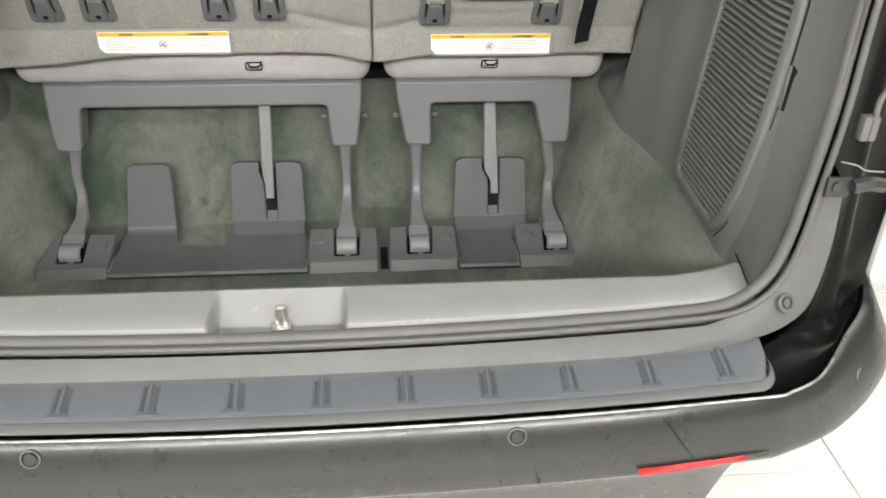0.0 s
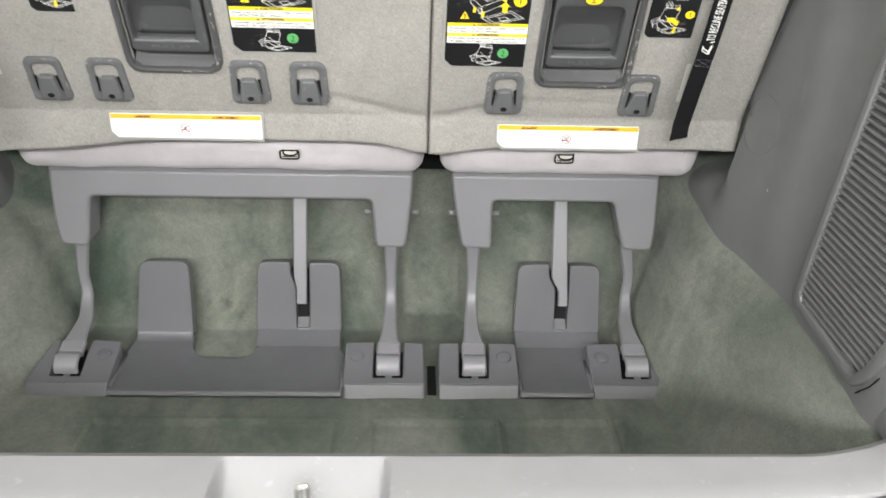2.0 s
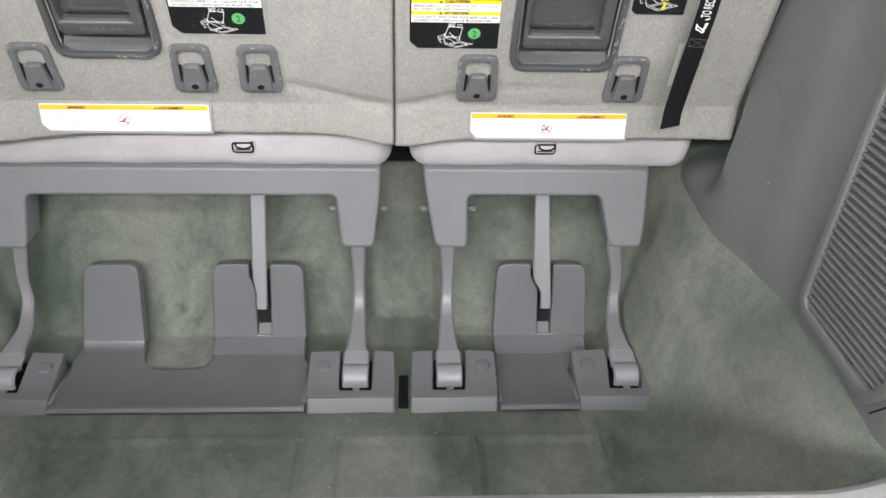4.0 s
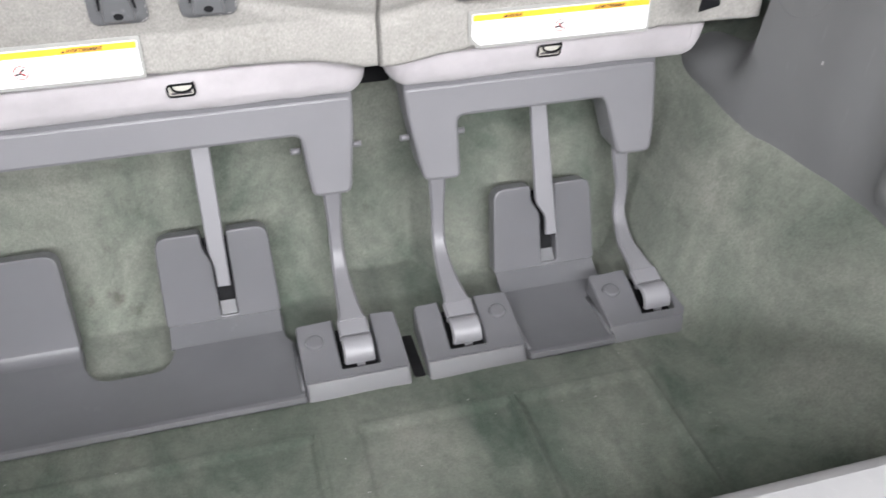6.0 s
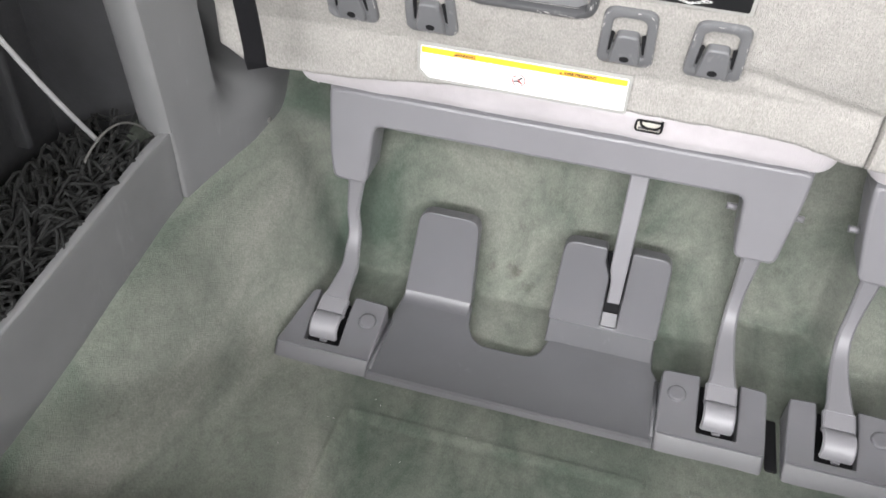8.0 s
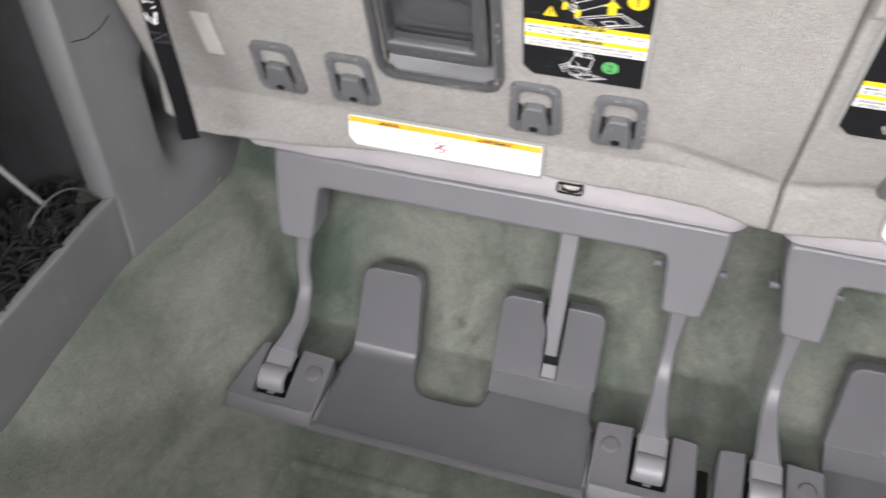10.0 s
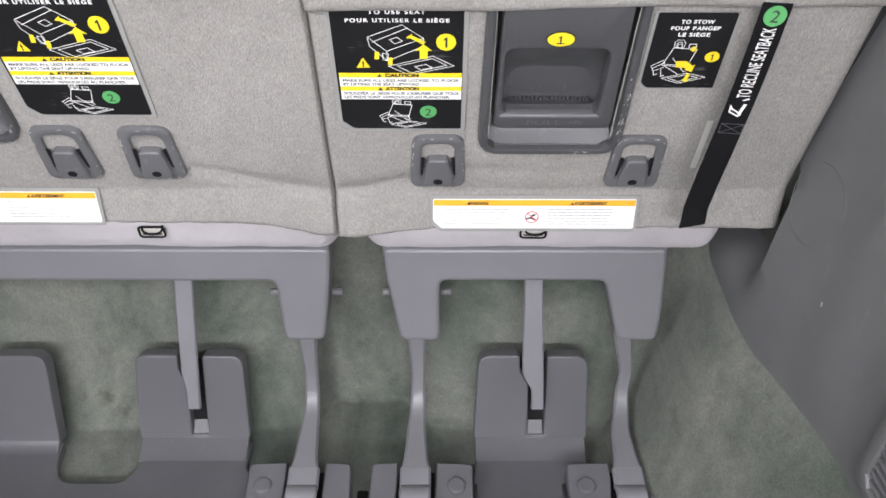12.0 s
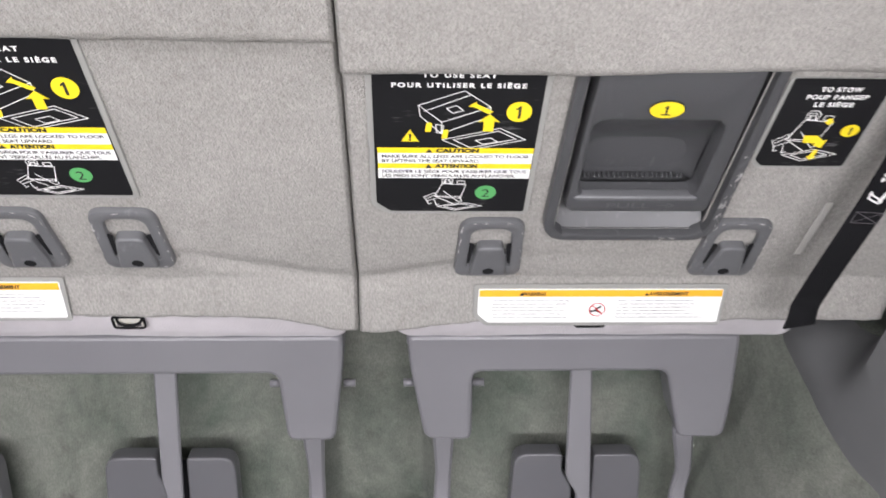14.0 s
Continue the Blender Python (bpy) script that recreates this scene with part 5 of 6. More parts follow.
def stow_label(seat, u0, u1, v0):
    top = v0 + 0.0815
    edge = part("sticker_margin", prism(rounded([(u0 - 0.003, v0 + 0.004), (u0 + 0.004, v0 - 0.003), (u1 + 0.003, v0 - 0.003), (u1 + 0.003, top), (u0 - 0.003, top)], 0.004), 0.0012, on_back(0, 0, 0.0006), 0.0005), M_clear, seat, "black stowing-instruction sticker with clear margin")
    part("sticker", prism(rounded([(u0, v0 + 0.006), (u0 + 0.006, v0), (u1, v0), (u1, top), (u0, top)], 0.002), 0.0005, on_back(0, 0, 0.0018)), M_black, edge)
    cx, L = (u0 + u1) / 2 + 0.001, 0.0026
    for k, (tx, wd) in enumerate((("TO STOW", 0.027), ("POUR RANGER", 0.041), ("LE SIÈGE", 0.026))):
        lettering("heading", tx, 0.0037, on_back(cx, v0 + 0.0710 - k * 0.0066, L), M_white, edge, width=wd, bold=0.0002, track=1.15)
    tagged(part("picture", lines2d(drawing_upright(u0 + 0.005, v0 + 0.0095, 0.041, 0.040), 0.0006, L, SB), M_white, edge), kind="stuff")
    part("arrow", prism([(cx + 0.002, v0 + 0.047), (cx + 0.005, v0 + 0.047), (cx + 0.005, v0 + 0.0445), (cx + 0.007, v0 + 0.0445), (cx + 0.0035, v0 + 0.0415), (cx, v0 + 0.0445), (cx + 0.002, v0 + 0.0445)], 0.0004, on_back(0, 0, L)), M_yellow, edge)
    part("arrow", prism([(cx - 0.008, v0 + 0.031), (cx + 0.001, v0 + 0.031), (cx + 0.007, v0 + 0.026), (cx + 0.009, v0 + 0.027), (cx + 0.0075, v0 + 0.019), (cx + 0.001, v0 + 0.022), (cx + 0.003, v0 + 0.0235), (cx - 0.007, v0 + 0.0245)], 0.0004, on_back(0, 0, L)), M_yellow, edge)
    part("arrow", prism([(cx + 0.004, v0 + 0.017), (cx + 0.007, v0 + 0.017), (cx + 0.006, v0 + 0.010), (cx + 0.008, v0 + 0.010), (cx + 0.004, v0 + 0.007), (cx + 0.001, v0 + 0.0105), (cx + 0.003, v0 + 0.0105)], 0.0004, on_back(0, 0, L)), M_yellow, edge)
    part("number_spot", disc(0.0062, 0.0004, on_back(u1 - 0.0100, v0 + 0.0360, L), 22, 0.0056), M_yellow, edge)
    numeral_one(0.0068, on_back(u1 - 0.0097, v0 + 0.0326, L + 0.0006), M_ink, edge)


def warning_label(seat, u0, u1, v0, v1):
    ch = 0.007
    edge = part("warning_margin", prism(rounded([(u0 - 0.004, v0 + ch), (u0 + ch, v0 - 0.004), (u1 + 0.003, v0 - 0.004), (u1 + 0.004, v1 + 0.004), (u0 - 0.004, v1 + 0.004)], 0.003), 0.0012, on_skirt(0, 0, 0.0016), 0.0005), M_clear, seat, "white warning sticker with an orange heading")
    part("sticker", prism(rounded([(u0, v0 + ch + 0.002), (u0 + ch + 0.002, v0), (u1, v0), (u1, v1), (u0, v1)], 0.002), 0.0005, on_skirt(0, 0, 0.0028)), M_white, edge)
    L, w = 0.0036, u1 - u0
    head = part("heading_band", prism([(u0 + 0.0008, v1 - 0.0075), (u1 - 0.0008, v1 - 0.0075), (u1 - 0.0008, v1 - 0.0008), (u0 + 0.0008, v1 - 0.0008)], 0.0003, on_skirt(0, 0, L)), M_orange, edge)
    lettering("lettering", "WARNING", 0.0034, on_skirt(u0 + w * 0.225, v1 - 0.0060, L + 0.0006), M_ink, head, width=0.020, bold=0.0002)
    lettering("lettering", "AVERTISSEMENT", 0.0034, on_skirt(u0 + w * 0.775, v1 - 0.0060, L + 0.0006), M_ink, head, width=0.034, bold=0.0002)
    for fx in (0.165, 0.675):
        part("triangle", prism([(u0 + w * fx, v1 - 0.0060), (u0 + w * fx + 0.004, v1 - 0.0060), (u0 + w * fx + 0.002, v1 - 0.003)], 0.0002, on_skirt(0, 0, L + 0.0006)), M_ink, head)
    rows = []
    rr = random.Random(7)
    for a, b in ((0.06, 0.40), (0.57, 0.94)):
        for k in range(6):
            y = v1 - 0.0118 - k * 0.0035
            end = b - rr.random() * 0.08
            x = u0 + w * a
            while x < u0 + w * end:
                ln = rr.uniform(0.003, 0.009)
                rows.append(((x, y), (min(x + ln, u0 + w * end), y)))
                x += ln + 0.0014
    tagged(part("fine_print", lines2d(rows, 0.0006, L, SK), M_faint, edge), kind="stuff")
    circle = [(u0 + w * 0.49 + 0.0066 * math.cos(a), (v0 + v1) / 2 - 0.0035 + 0.0066 * math.sin(a)) for a in steps(0, 2 * math.pi, 24)[:-1]]
    cxm, cym = u0 + w * 0.49, (v0 + v1) / 2 - 0.0035
    part("prohibition_ring", lines2d(closed(circle) + [((cxm - 0.0046, cym + 0.0046), (cxm + 0.0046, cym - 0.0046))], 0.0009, L + 0.0003, SK), M_red, edge)
    part("pictogram", lines2d(poly([(cxm - 0.005, cym - 0.002), (cxm - 0.001, cym - 0.001), (cxm + 0.003, cym - 0.003)]) + poly([(cxm, cym + 0.001), (cxm + 0.003, cym + 0.003)]), 0.002, L, SK), M_ink, edge)


def strap(seat, top, bottom, curl):
    """Recline strap hanging from under the flap, clear of the backrest, lettered on its upper half."""
    a, b = Vector(top), Vector(bottom)
    up, length = (a - b).normalized(), (a - b).length
    across = Vector((1, 0, 0))
    across = (across - up * across.dot(up)).normalized()
    out = across.cross(up)
    frame_ = Matrix((across, up, out)).transposed().to_4x4()

    def on_strap(t, u=0.0, w=0.0):
        return Matrix.Translation(a - up * t * length) @ frame_ @ Matrix.Translation((u, 0, w))

    line = [a - up * 0.004] + [a - up * t * length + out * (0.003 * math.sin(t * 5.0)) for t in steps(0.03, 0.93, 20)]
    line += [b + up * length * 0.035 + out * curl * 0.3, b + out * curl]
    bm = bmesh.new()
    rows = [[bm.verts.new(p + across * k * 0.0120 + up * k * 0.004 * (i == len(line) - 1) + out * o) for k, o in ((-1, 0.0), (-0.9, 0.0009), (0.9, 0.0009), (1, 0.0), (0.9, -0.0009), (-0.9, -0.0009))] for i, p in enumerate(line)]
    for p, q in zip(rows, rows[1:]):
        for k in range(6):
            bm.faces.new((p[k], p[(k + 1) % 6], q[(k + 1) % 6], q[k]))
    bm.faces.new(rows[0])
    bm.faces.new(rows[-1])
    st = part("strap", bm, M_strap, seat, "black webbing strap with white lettering")
    turn = Matrix.Rotation(math.radians(90), 4, "Z")
    lettering("strap_lettering", "TO RECLINE SEATBACK", 0.0108, on_strap(0.236, 0.0045, 0.0046) @ turn, M_white, st, width=0.066, bold=0.0001)
    spot = part("number_spot", disc(0.0090, 0.0004, on_strap(0.058, 0, 0.0032), 24), M_green, st)
    lettering("numeral", "2", 0.0105, on_strap(0.058, 0, 0.0040) @ Matrix.Translation((0, -0.0052, 0)), M_ink, spot)
    symbol = closed([(-0.008, 0.002), (-0.0075, -0.004), (0.001, -0.008), (0.003, -0.0065), (0.002, -0.005), (-0.006, -0.001)]) + poly([(0.002, -0.006), (0.0045, 0.004)]) + poly([(0.0005, -0.006), (0.003, 0.004)]) + poly([(0.001, 0.008), (0.005, 0.010)])
    part("seat_symbol", lines2d(symbol, 0.0014, 0, on_strap(0.418, 0, 0.0046)), M_white, st)
    part("stitch_box", lines2d(closed([(-0.010, -0.005), (0.010, -0.005), (0.010, 0.005), (-0.010, 0.005)]) + poly([(-0.010, -0.005), (0.010, 0.005)]) + poly([(-0.010, 0.005), (0.010, -0.005)]), 0.0005, 0, on_strap(0.508, 0, 0.0044)), M_inkgrey, st)


def cushion(seat, x0, x1):
    prof = [(0.67, 0.800), (0.630, 0.772), (0.6215, 0.750), (0.6235, 0.730), (0.629, 0.712), (0.637, 0.6985), (0.646, 0.6925), (0.654, 0.6905), (0.70, 0.690), (1.05, 0.690), (1.05, 0.790)]
    rows = []
    for x in sorted(set(steps(x0, x0 + 0.03, 8) + steps(x0 + 0.03, x1 - 0.03, 44) + steps(x1 - 0.03, x1, 8))):
        d = min(x - x0, x1 - x) / 0.028
        k = 1.0 if d >= 1 else math.sqrt(max(0.0, 1 - (1 - d) ** 2)) * 0.45 + 0.55
        row = []
        for y, z in prof:
            yy, zz = 0.70 + (y - 0.70) * (k if y < 0.7 else 1), 0.745 + (z - 0.745) * k
            row.append((x, yy + 0.0030 * noise.noise((x * 9, zz * 14, 0)) + 0.0012 * noise.noise((x * 34, zz * 20, 7)), zz + 0.0026 * noise.noise((x * 11, yy * 9, 3)) + 0.0010 * noise.noise((x * 38, yy * 12, 5))))
        rows.append(row)
    bm = loft(rows)
    bm.faces.new([v for v in bm.verts if abs(v.co.x - x0) < 1e-6])
    bm.faces.new([v for v in bm.verts if abs(v.co.x - x1) < 1e-6])
    c = part("cushion", bm, M_fabric, seat, "pale grey cloth seat cushion")
    for e in (x0 + 0.03, x1 - 0.03):
        part("cushion_tuck", tube([(e, 0.6215, 0.742), (e + 0.001, 0.6255, 0.722), (e, 0.633, 0.704), (e, 0.643, 0.6935)], 0.0009, 6), M_fabric, c)


def clip_loop(seat, x):
    """Anchor plate in the cushion, edged in black, with a wire loop at its top."""
    m = pose(x, 0.6215, 0.7275, 12)
    c = part("anchor_plate", box((0.027, 0.003, 0.014), (0, 0, 0), 0.003, 2, m), M_lampwhite, seat, "pale anchor plate with a black edge and wire loop")
    edge = rounded([(-0.014, -0.0075), (0.014, -0.0075), (0.014, 0.0075), (-0.014, 0.0075)], 0.004)
    path = [m @ Vector((u, -0.0012, v)) for u, v in edge]
    part("plate_edge", tube(path + path[:1], 0.0013, 6), M_dark, c)
    part("anchor_print", box((0.022, 0.0006, 0.0024), (0, -0.0017, -0.003), 0, 1, m), M_inkgrey, c)
    part("wire_loop", tube(curve_through([m @ Vector(p) for p in ((-0.009, -0.001, 0.009), (-0.0085, -0.004, 0.004), (-0.002, -0.006, 0.0015), (0.007, -0.006, 0.002), (0.0125, -0.004, 0.005), (0.0135, -0.001, 0.010))], 4), 0.0013, 8), M_dark, c)


def bracket(seat, outline, x0, x1):
    """Plastic U-shaped shroud below the cushion, and the rail over it."""
    bm = prism(rounded(outline, 0.010), 0.052, pose(0, 0.698, 0, 90), 0.005, 3)
    for v in bm.verts:
        v.co.y += 0.19 * (v.co.z - 0.641)
    b = part("shroud", bm, M_seatplastic, seat, "grey plastic shroud over the seat frame")
    part("rail", box((x1 - x0, 0.055, 0.030), ((x0 + x1) / 2, 0.6825, 0.681), 0.005), M_seatplastic, seat)
    return b


def pin(seat, x, z=0.611):
    part("pin", tube([(x - 0.006, 0.668, z), (x + 0.006, 0.668, z)], 0.0042, 10), M_seatplastic, seat)


def leg(seat, xt, xm, xb):
    """Flat leg that bends back to a knuckled foot."""
    pts = [(xt, 0.652, 0.600, 0.0235), (xt, 0.647, 0.560, 0.0230), ((xt + xm) / 2, 0.648, 0.530, 0.0200), (xm, 0.649, 0.498, 0.0172), ((xm * 2 + xb) / 3, 0.643, 0.468, 0.0180), ((xm + xb) / 2, 0.626, 0.449, 0.0200), (xb, 0.600, 0.4405, 0.0238), (xb, 0.578, 0.4365, 0.0268), (xb, 0.560, 0.4340, 0.0295), (xb, 0.549, 0.4322, 0.0330), (xb, 0.544, 0.4313, 0.0375)]
    line = curve_through([(p[0], p[1], p[2]) for p in pts], 4)
    widths = [p[3] + (q[3] - p[3]) * k / 4 for p, q in zip(pts, pts[1:]) for k in range(4)] + [pts[-1][3]]
    l = part("leg", bar([(p.x, p.y, p.z, w, 0.010) for p, w in zip(line, widths)], 0.003), M_seatplastic, seat)
    part("foot_plate", bar([(xb, 0.546, 0.4306, 0.0378, 0.010), (xb, 0.530, 0.4268, 0.0378, 0.010), (xb, 0.524, 0.4250, 0.0378, 0.010)], 0.0025), M_seatplastic, l)
    knuckle = [(0.5125 - 0.0165 * math.sin(a), 0.4110 + 0.0165 * math.cos(a)) for a in steps(-0.95, 1.75, 14)]
    part("foot", bar([(xb, y, z, 0.0378, 0.007) for y, z in knuckle], 0.0022), M_seatplastic, l)
    part("foot_tab", box((0.010, 0.006, 0.004), (xb + 0.001, 0.4945, 0.4045), 0.0012), M_seatplastic, l)


def stay(seat, top, low):
    """Flat stay from under the shroud, its left edge stepping in where it enters the slot; top and low: left and right edges."""
    rows = []
    for t, k in ((-0.12, 0.0), (0.0, 0.0), (0.30, 0.0), (0.62, 0.0), (0.72, 0.04), (0.76, 0.25), (0.83, 0.85), (0.87, 1.0), (1.0, 1.0)):
        left = top[0] * (1 - k) + low[0] * k
        right = top[1] + (low[1] - top[1]) * max(0.0, t)
        rows.append(((left + right) / 2, 0.672 - 0.055 * t, 0.630 - 0.166 * t, right - left, 0.007))
    part("stay", bar(rows, 0.0016), M_seatplastic, seat)


# wide seat
wide = thing("bench_seat", (-0.22, 0.75, 0.40), "wide carpet-backed rear bench seat standing on four-bar legs", "seat")
backrest(wide, -0.575, 0.1213, -0.058, (-0.277, -0.169, 0.067, 0.24), 0.122)
upper_flap(wide, -0.578, 0.1212)
pull_handle(wide, -0.282, -0.164, 0.0635)
for u in (-0.403, -0.320, -0.128, -0.046):
    tie_hook(wide, u, 0.0425)
use_label(wide, -0.140, -0.031, 0.0945)
stow_label(wide, -0.388, -0.334, 0.150)
warning_label(wide, -0.334, -0.119, -0.0525, -0.0165)
strap(wide, (-0.480, 0.462, 1.045), (-0.4765, 0.482, 0.797), -0.004)
part("tag", box((0.020, 0.060, 0.001), (-0.472, 0.078, 0.0016), 0.0004, 1, SB), M_tag, wide, "pale hook-and-loop tag")
cushion(wide, -0.512, 0.119)
clip_loop(wide, -0.089)
bracket(wide, [(-0.474, 0.684), (-0.472, 0.600), (-0.466, 0.562), (-0.421, 0.560), (-0.413, 0.641), (0.034, 0.641), (0.041, 0.563), (0.090, 0.563), (0.100, 0.650), (0.101, 0.684)], -0.474, 0.101)
leg(wide, -0.4385, -0.4465, -0.4355)
leg(wide, 0.0655, 0.0655, 0.0645)
stay(wide, (-0.0952, -0.0724), (-0.0905, -0.0742))
pin(wide, 0.028)
pin(wide, 0.104)

# narrow seat, whose flap hangs lower
MAIN_TOP = 0.212
narrow = thing("bench_seat", (0.34, 0.75, 0.40), "narrow carpet-backed rear seat standing on bar legs", "seat")
backrest(narrow, 0.1227, 0.588, -0.063, (0.276, 0.389, 0.054, 0.24), 0.122)
upper_flap(narrow, 0.1228, 0.590, 0.0070)
pull_handle(narrow, 0.271, 0.394, 0.0505)
for u in (0.228, 0.420):
    tie_hook(narrow, u, 0.0315)
use_label(narrow, 0.141, 0.249, 0.0775)
stow_label(narrow, 0.404, 0.468, 0.130)
warning_label(narrow, 0.223, 0.431, -0.0590, -0.0240)
strap(narrow, (0.4905, 0.474, 1.033), (0.4735, 0.524, 0.799), 0.003)
part("tag", box((0.006, 0.066, 0.001), (0.478, 0.055, 0.0016), 0.0004, 1, SB), M_tag, narrow, "pale hook-and-loop tag")
cushion(narrow, 0.141, 0.552)
clip_loop(narrow, 0.334)
bracket(narrow, [(0.163, 0.684), (0.166, 0.650), (0.182, 0.564), (0.231, 0.562), (0.230, 0.642), (0.428, 0.642), (0.448, 0.563), (0.497, 0.563), (0.500, 0.600), (0.499, 0.684)], 0.163, 0.499)
leg(narrow, 0.2020, 0.2035, 0.2010)
leg(narrow, 0.4590, 0.4705, 0.4615)
stay(narrow, (0.3345, 0.3568), (0.3474, 0.3636))
# Added black block that darkens the gap between the seats like the shade there.
part("seat_gap_shade", box((0.058, 0.24, 0.130), (0.132, 0.842, 0.730), 0.004), M_dark, narrow, "black block standing in for the shade between the seats")
# added black strip down the seat's outer side, as the shade in the gap
bm = loft([[back_point(u, v, w) for u, w in ((0.583, -0.020), (0.588 + k, -0.020), (0.592 + k, -0.030), (0.592 + k, -0.110))] for v, k in ((-0.040, -0.002), (0.02, 0.004), (0.10, 0.010), (0.20, 0.015), (0.50, 0.020))])
part("side_shade", bm, M_black_plastic, narrow, "black strip standing in for the shade beside the seat")
pin(narrow, 0.166)
pin(narrow, 0.238)

# ---- plastic mounts and trays on the well floor ----


def mount(x0, x1, xf, slant0=0.0, slant1=0.0, button=1, skew=0.0):
    """Moulded foot mount with a notch for the hinged foot; skew: how far the notch leans sideways."""
    n0, n1 = xf - 0.0236, xf + 0.0236
    t = thing("floor_mount", ((x0 + x1) / 2, 0.50, FLOOR_Z), "grey moulded plastic leg mount on the carpet", "leg mount", "leg mounts")
    a, b = skew, -skew
    out = [(x0, 0.461), (x1, 0.461), (x1 - slant1, 0.560), (n1 + a, 0.562), (n1 + a, 0.540), (n1 + b, 0.4810), (n0 + b, 0.4810), (n0 + a, 0.540), (n0 + a, 0.562), (x0 + slant0, 0.560)]
    bm = prism(rounded(out, [0.0060, 0.0060, 0.0060, 0.0030, 0.003, 0.003, 0.003, 0.003, 0.0030, 0.0060], 4), 0.040, Matrix.Translation((0, 0, FLOOR_Z - 0.003)))
    rim = [e for e in bm.edges if all(v.co.z > 0.41 for v in e.verts)]
    bmesh.ops.bevel(bm, geom=rim, offset=0.0028, segments=3, profile=0.5, affect="EDGES", clamp_overlap=True)
    for v in bm.verts:
        if v.co.z > 0.40:
            front = max(0.0, 1 - (v.co.y - 0.461) / 0.026)
            v.co.y += 0.017 * front
            v.co.z -= 0.008 * front
            v.co.z -= 0.015 * (0.548 - v.co.y) / 0.086
    part("mount_body", bm, M_mount, t)
    # Black block puts the deep notch's shade into its floor.
    part("notch_shade", box((0.0460, 0.0810, 0.020), (0, 0, 0), 0, 1, pose(xf, 0.5235, 0.3905, 6)), M_dark, t)
    bx = (n1 + x1 - slant1) / 2 + 0.003 if button > 0 else (x0 + slant0 + n0) / 2 - 0.003
    part("button", disc(0.0115, 0.0034, pose(bx, 0.530, 0.4185, 10), 28, bevel=0.0030), M_mount, t)
    return t


mount(-0.494, -0.3665, -0.4355, 0.022, 0.0, 1, -0.002)
mount(-0.0055, 0.1225, 0.0645, 0.0, 0.002, -1)
mount(0.1445, 0.2715, 0.2010, 0.002, 0.0, 1, 0.0015)
mount(0.3885, 0.5180, 0.4615, 0.0, 0.020, -1, 0.0035)


def flap_face(z):
    """How far forward the flaps' faces stand at a height."""
    return 0.611 + (z - 0.394) * math.tan(math.radians(15))


def tray(label, outline, front, flaps, rims):
    t = thing("floor_tray", ((front[0] + front[1]) / 2, 0.5, FLOOR_Z), label, "floor tray", "seat mount trays")
    part("plate", prism(outline, 0.0145, Matrix.Translation((0, 0, FLOOR_Z - 0.002)), 0.0022), M_mat, t)
    xm, wd = (front[0] + front[1]) / 2, front[1] - front[0]
    part("front_lip", bar([(xm, 0.4610, 0.3925, wd, 0.009), (xm, 0.4632, 0.3972, wd, 0.007), (xm, 0.4655, 0.3985, wd, 0.005)], 0.0018), M_mount, t)
    for line in rims:
        part("side_rim", tube([(x, y, 0.3985) for x, y in line], 0.0032, 8, squash=0.8), M_mat, t)
    for out, slot in flaps:
        m = pose(0, 0.6317, 0.394, -15) @ pose(0, 0, 0, 90)
        f = part("upright_flap", prism(out, 0.0207, m, 0.0062, 4), M_mount, t, "upright plastic flap against the carpet")
        x0, x1 = min(p[0] for p in out), max(p[0] for p in out)
        if slot:
            xc = (slot[0] + slot[1]) / 2
            # Black sheet close behind the stay paints the slot's shade, hiding its lit walls.
            part("slot_shade", box((0.034, 0.100, 0.002), (xc - 0.004, 0.0690, 0.0030), 0, 1, m), M_dark, f)
            part("slot_ramp", bar([(xc, flap_face(0.428) + 0.013, 0.4280, 0.0205, 0.003), (xc, flap_face(0.417) + 0.006, 0.4170, 0.0210, 0.003), (xc, flap_face(0.4105) + 0.0005, 0.4105, 0.0235, 0.003)], 0.001), M_mat, f)
            slope = [(flap_face(0.41) - 0.027, 0.3970), (flap_face(0.41) - 0.020, 0.3990), (flap_face(0.41) - 0.004, 0.4075), (flap_face(0.41) + 0.003, 0.4110)]
            part("fold", bar([((x0 + x1) / 2, y, z, x1 - x0 - 0.004, 0.003) for y, z in slope], 0.001), M_mat, f)
        else:
            r, end = 0.020, math.radians(75)
            yc = flap_face(0.3985 + r - r * math.cos(end)) - r * math.sin(end)
            part("fold", bar([((x0 + x1) / 2, yc + 0.0012 + r * math.sin(b), 0.3972 + r - r * math.cos(b), x1 - x0 - 0.001, 0.003) for b in steps(0.0, end, 10)], 0.001), M_mount, f)
    return t


def flap(x0, x1, h, slot=None, foot=(0.004, 0.003)):
    """Outline of a flap, h high, and its slot: x0, x1, floor and step of a notch from its top."""
    if not slot:
        return rounded([(x0 - foot[0], 0.004), (x1 + foot[1], 0.004), (x1, h), (x0, h)], [0.002, 0.002, 0.017, 0.017], 6), None
    s0, s1, b, st = slot
    pts = [(x0 - foot[0], 0.013), (x1 + foot[1], 0.013), (x1, h), (s1, h), (s1, b), (s0, b), (s0, h - 0.040), (s0 - st, h - 0.020), (s0 - st, h + 0.001), (x0, h + 0.001)]
    return rounded(pts, [0.005, 0.005, 0.017, 0.005, 0.003, 0.003, 0.006, 0.006, 0.006, 0.017], 6), slot


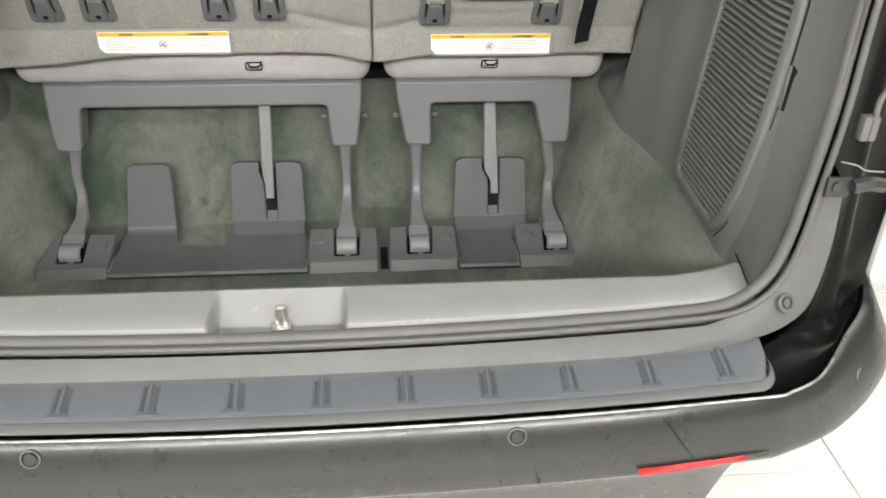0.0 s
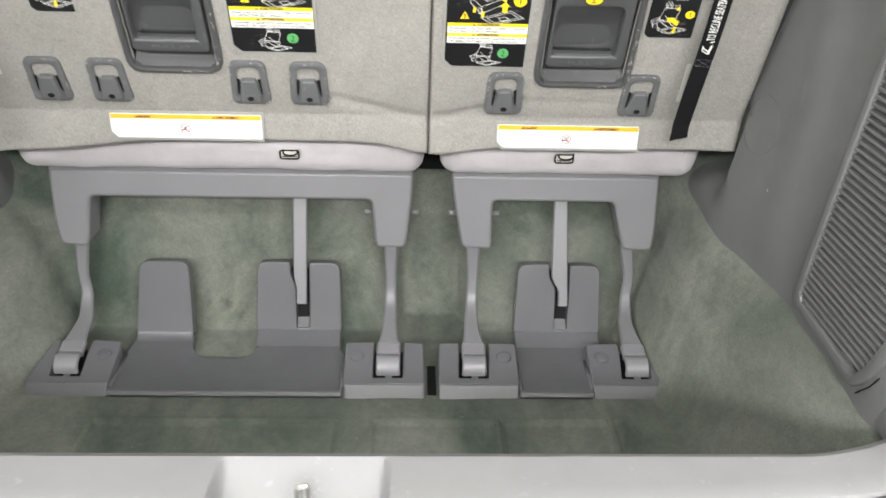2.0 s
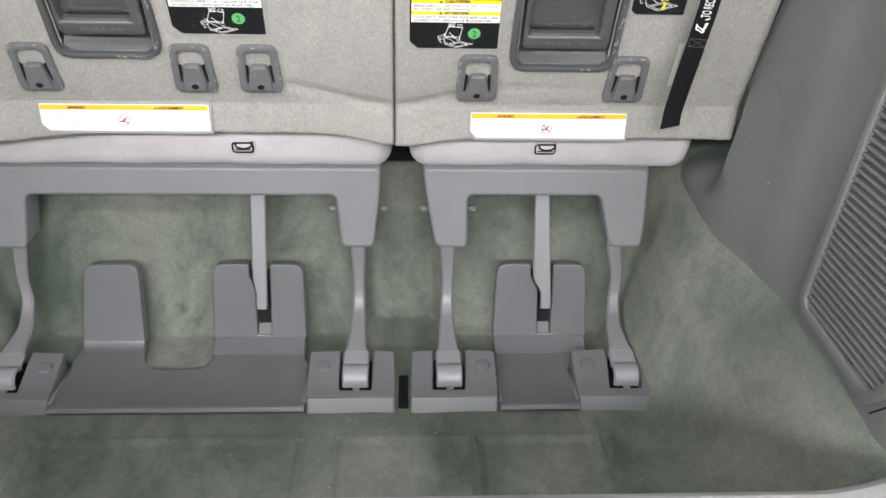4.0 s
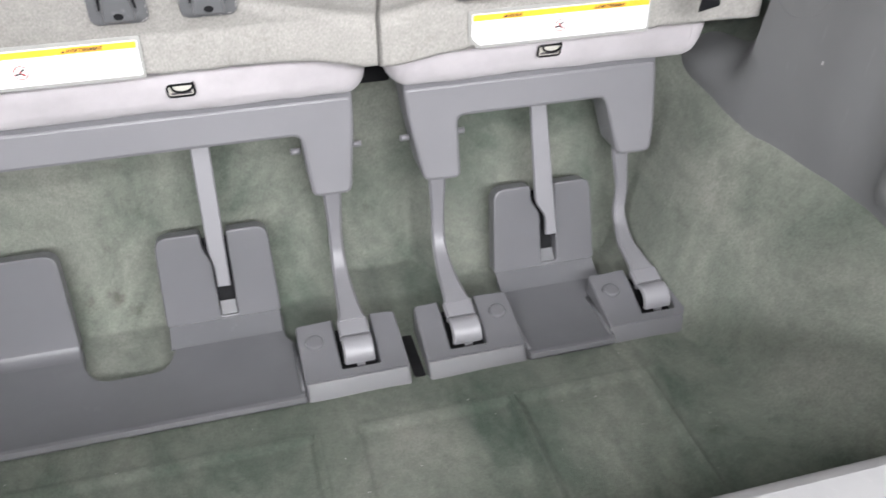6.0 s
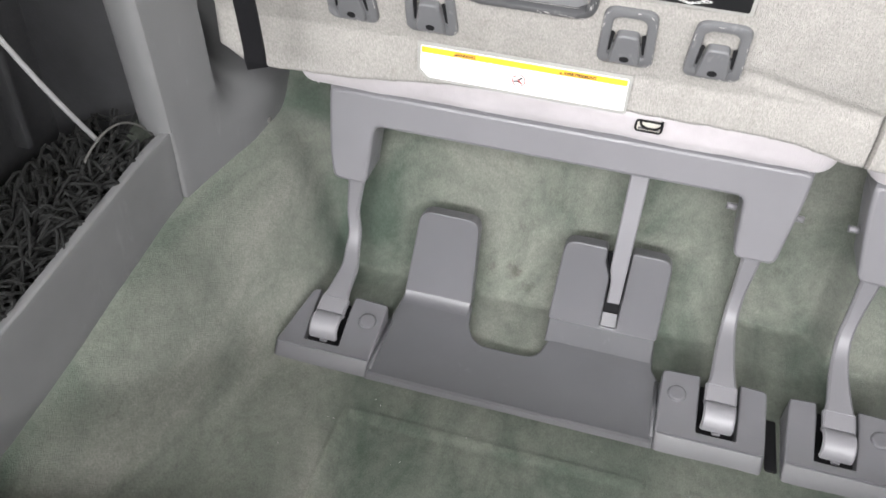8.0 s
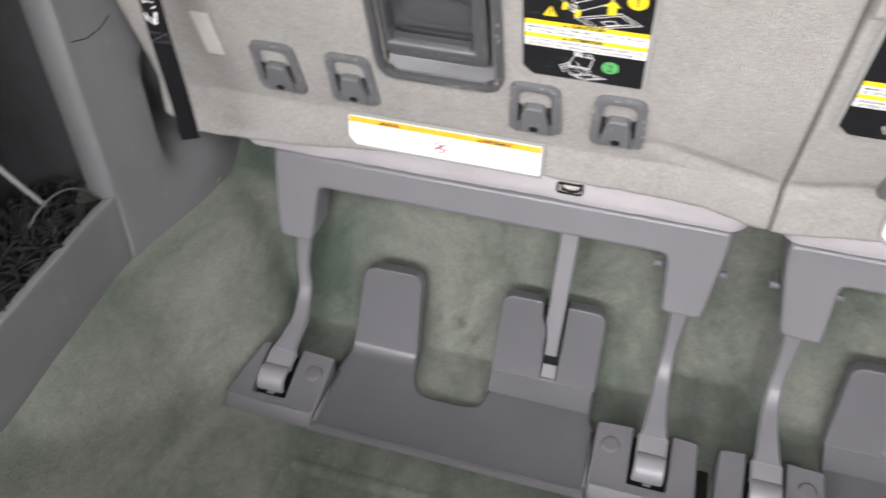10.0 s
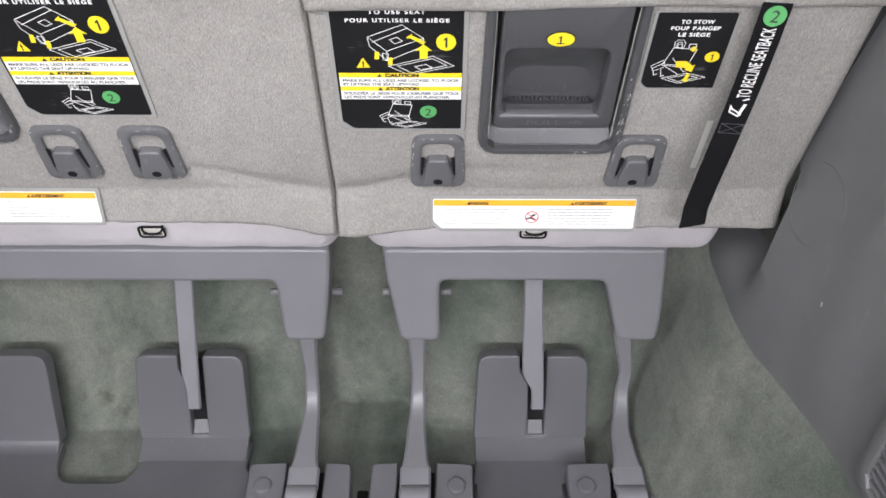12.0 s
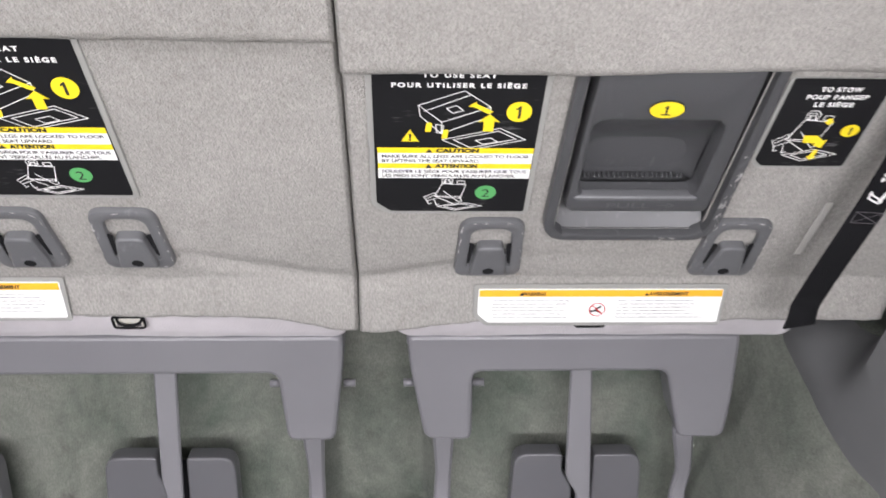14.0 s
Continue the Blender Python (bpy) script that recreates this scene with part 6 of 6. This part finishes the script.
out = rounded([(-0.366, 0.464), (-0.006, 0.464), (-0.006, 0.562), (-0.017, 0.576), (-0.017, 0.622), (-0.152, 0.622), (-0.154, 0.585), (-0.166, 0.552), (-0.244, 0.552), (-0.262, 0.582), (-0.266, 0.622), (-0.362, 0.622), (-0.364, 0.585), (-0.366, 0.570)], [0.004, 0.004, 0.01, 0.01, 0.004, 0.004, 0.02, 0.016, 0.016, 0.02, 0.004, 0.004, 0.01, 0.01], 5)
tray("grey moulded plastic tray with two upright flaps", out, (-0.366, -0.006), [flap(-0.350, -0.270, 0.131, None, (0.011, 0.003)), flap(-0.157, -0.020, 0.131, (-0.0930, -0.0712, 0.018, 0.009))], [[(-0.3635, 0.470), (-0.3640, 0.560)], [(-0.0085, 0.470), (-0.0085, 0.558)]])
out = rounded([(0.272, 0.464), (0.3885, 0.464), (0.3885, 0.551), (0.4130, 0.566), (0.4240, 0.595), (0.4250, 0.622), (0.2810, 0.622), (0.2770, 0.580), (0.272, 0.550)], [0.004, 0.004, 0.004, 0.01, 0.01, 0.004, 0.004, 0.01, 0.01], 5)
tray("grey moulded plastic tray with a split upright flap", out, (0.272, 0.3885), [flap(0.280, 0.419, 0.131, (0.3448, 0.3668, 0.018, 0.012), (0.005, 0.004))], [[(0.2745, 0.470), (0.2750, 0.548)], [(0.3860, 0.470), (0.3862, 0.548)]])
# Black block in place of the shaded gap between the inner mounts.
part("mount_gap_shade", box((0.015, 0.078, 0.016), (0.134, 0.511, 0.380), 0.003), M_dark, floor_carpet)

# pale lint on the carpet
rnd = random.Random(21)
bm = bmesh.new()
for k in range(46):
    x, y = rnd.uniform(-0.45, 0.48), rnd.uniform(0.14, 0.45)
    a, ln, wd = rnd.uniform(0, 3.1), rnd.uniform(0.0006, 0.0022), rnd.uniform(0.0003, 0.0007)
    d, e = Vector((math.cos(a), math.sin(a), 0)) * ln, Vector((-math.sin(a), math.cos(a), 0)) * wd
    c = Vector((x, y, well(x, y) + 0.0012))
    bm.faces.new([bm.verts.new(c + q) for q in (-d, e, d, -e)])
tagged(part("lint", bm, M_worn, floor_carpet, "pale specks of lint"), kind="stuff")

# ---- showroom floor tiles ----
TILE = 0.30
tm = box((TILE - 0.004, TILE - 0.004, 0.008), (0, 0, 0), 0.0012, 1)
me = bpy.data.meshes.new("tile")
tm.to_mesh(me)
tm.free()
me.materials.append(M_tile)
bm = bmesh.new()
for i in range(-14, 16):
    for j in range(-14, 16):
        x, y = 0.735 + TILE * (i + 0.5), 0.285 + TILE * (j + 0.5)
        if -0.3 < x < 2.6 and -1.6 < y < 1.8:
            t = new("tile", me)
            t.location = (x, y, -0.0045)
            t.parent = ground
        else:
            box((TILE - 0.004, TILE - 0.004, 0.008), (x, y, -0.0045), bm=bm)
tagged(part("far_tiles", bm, M_tile, ground), kind="stuff")
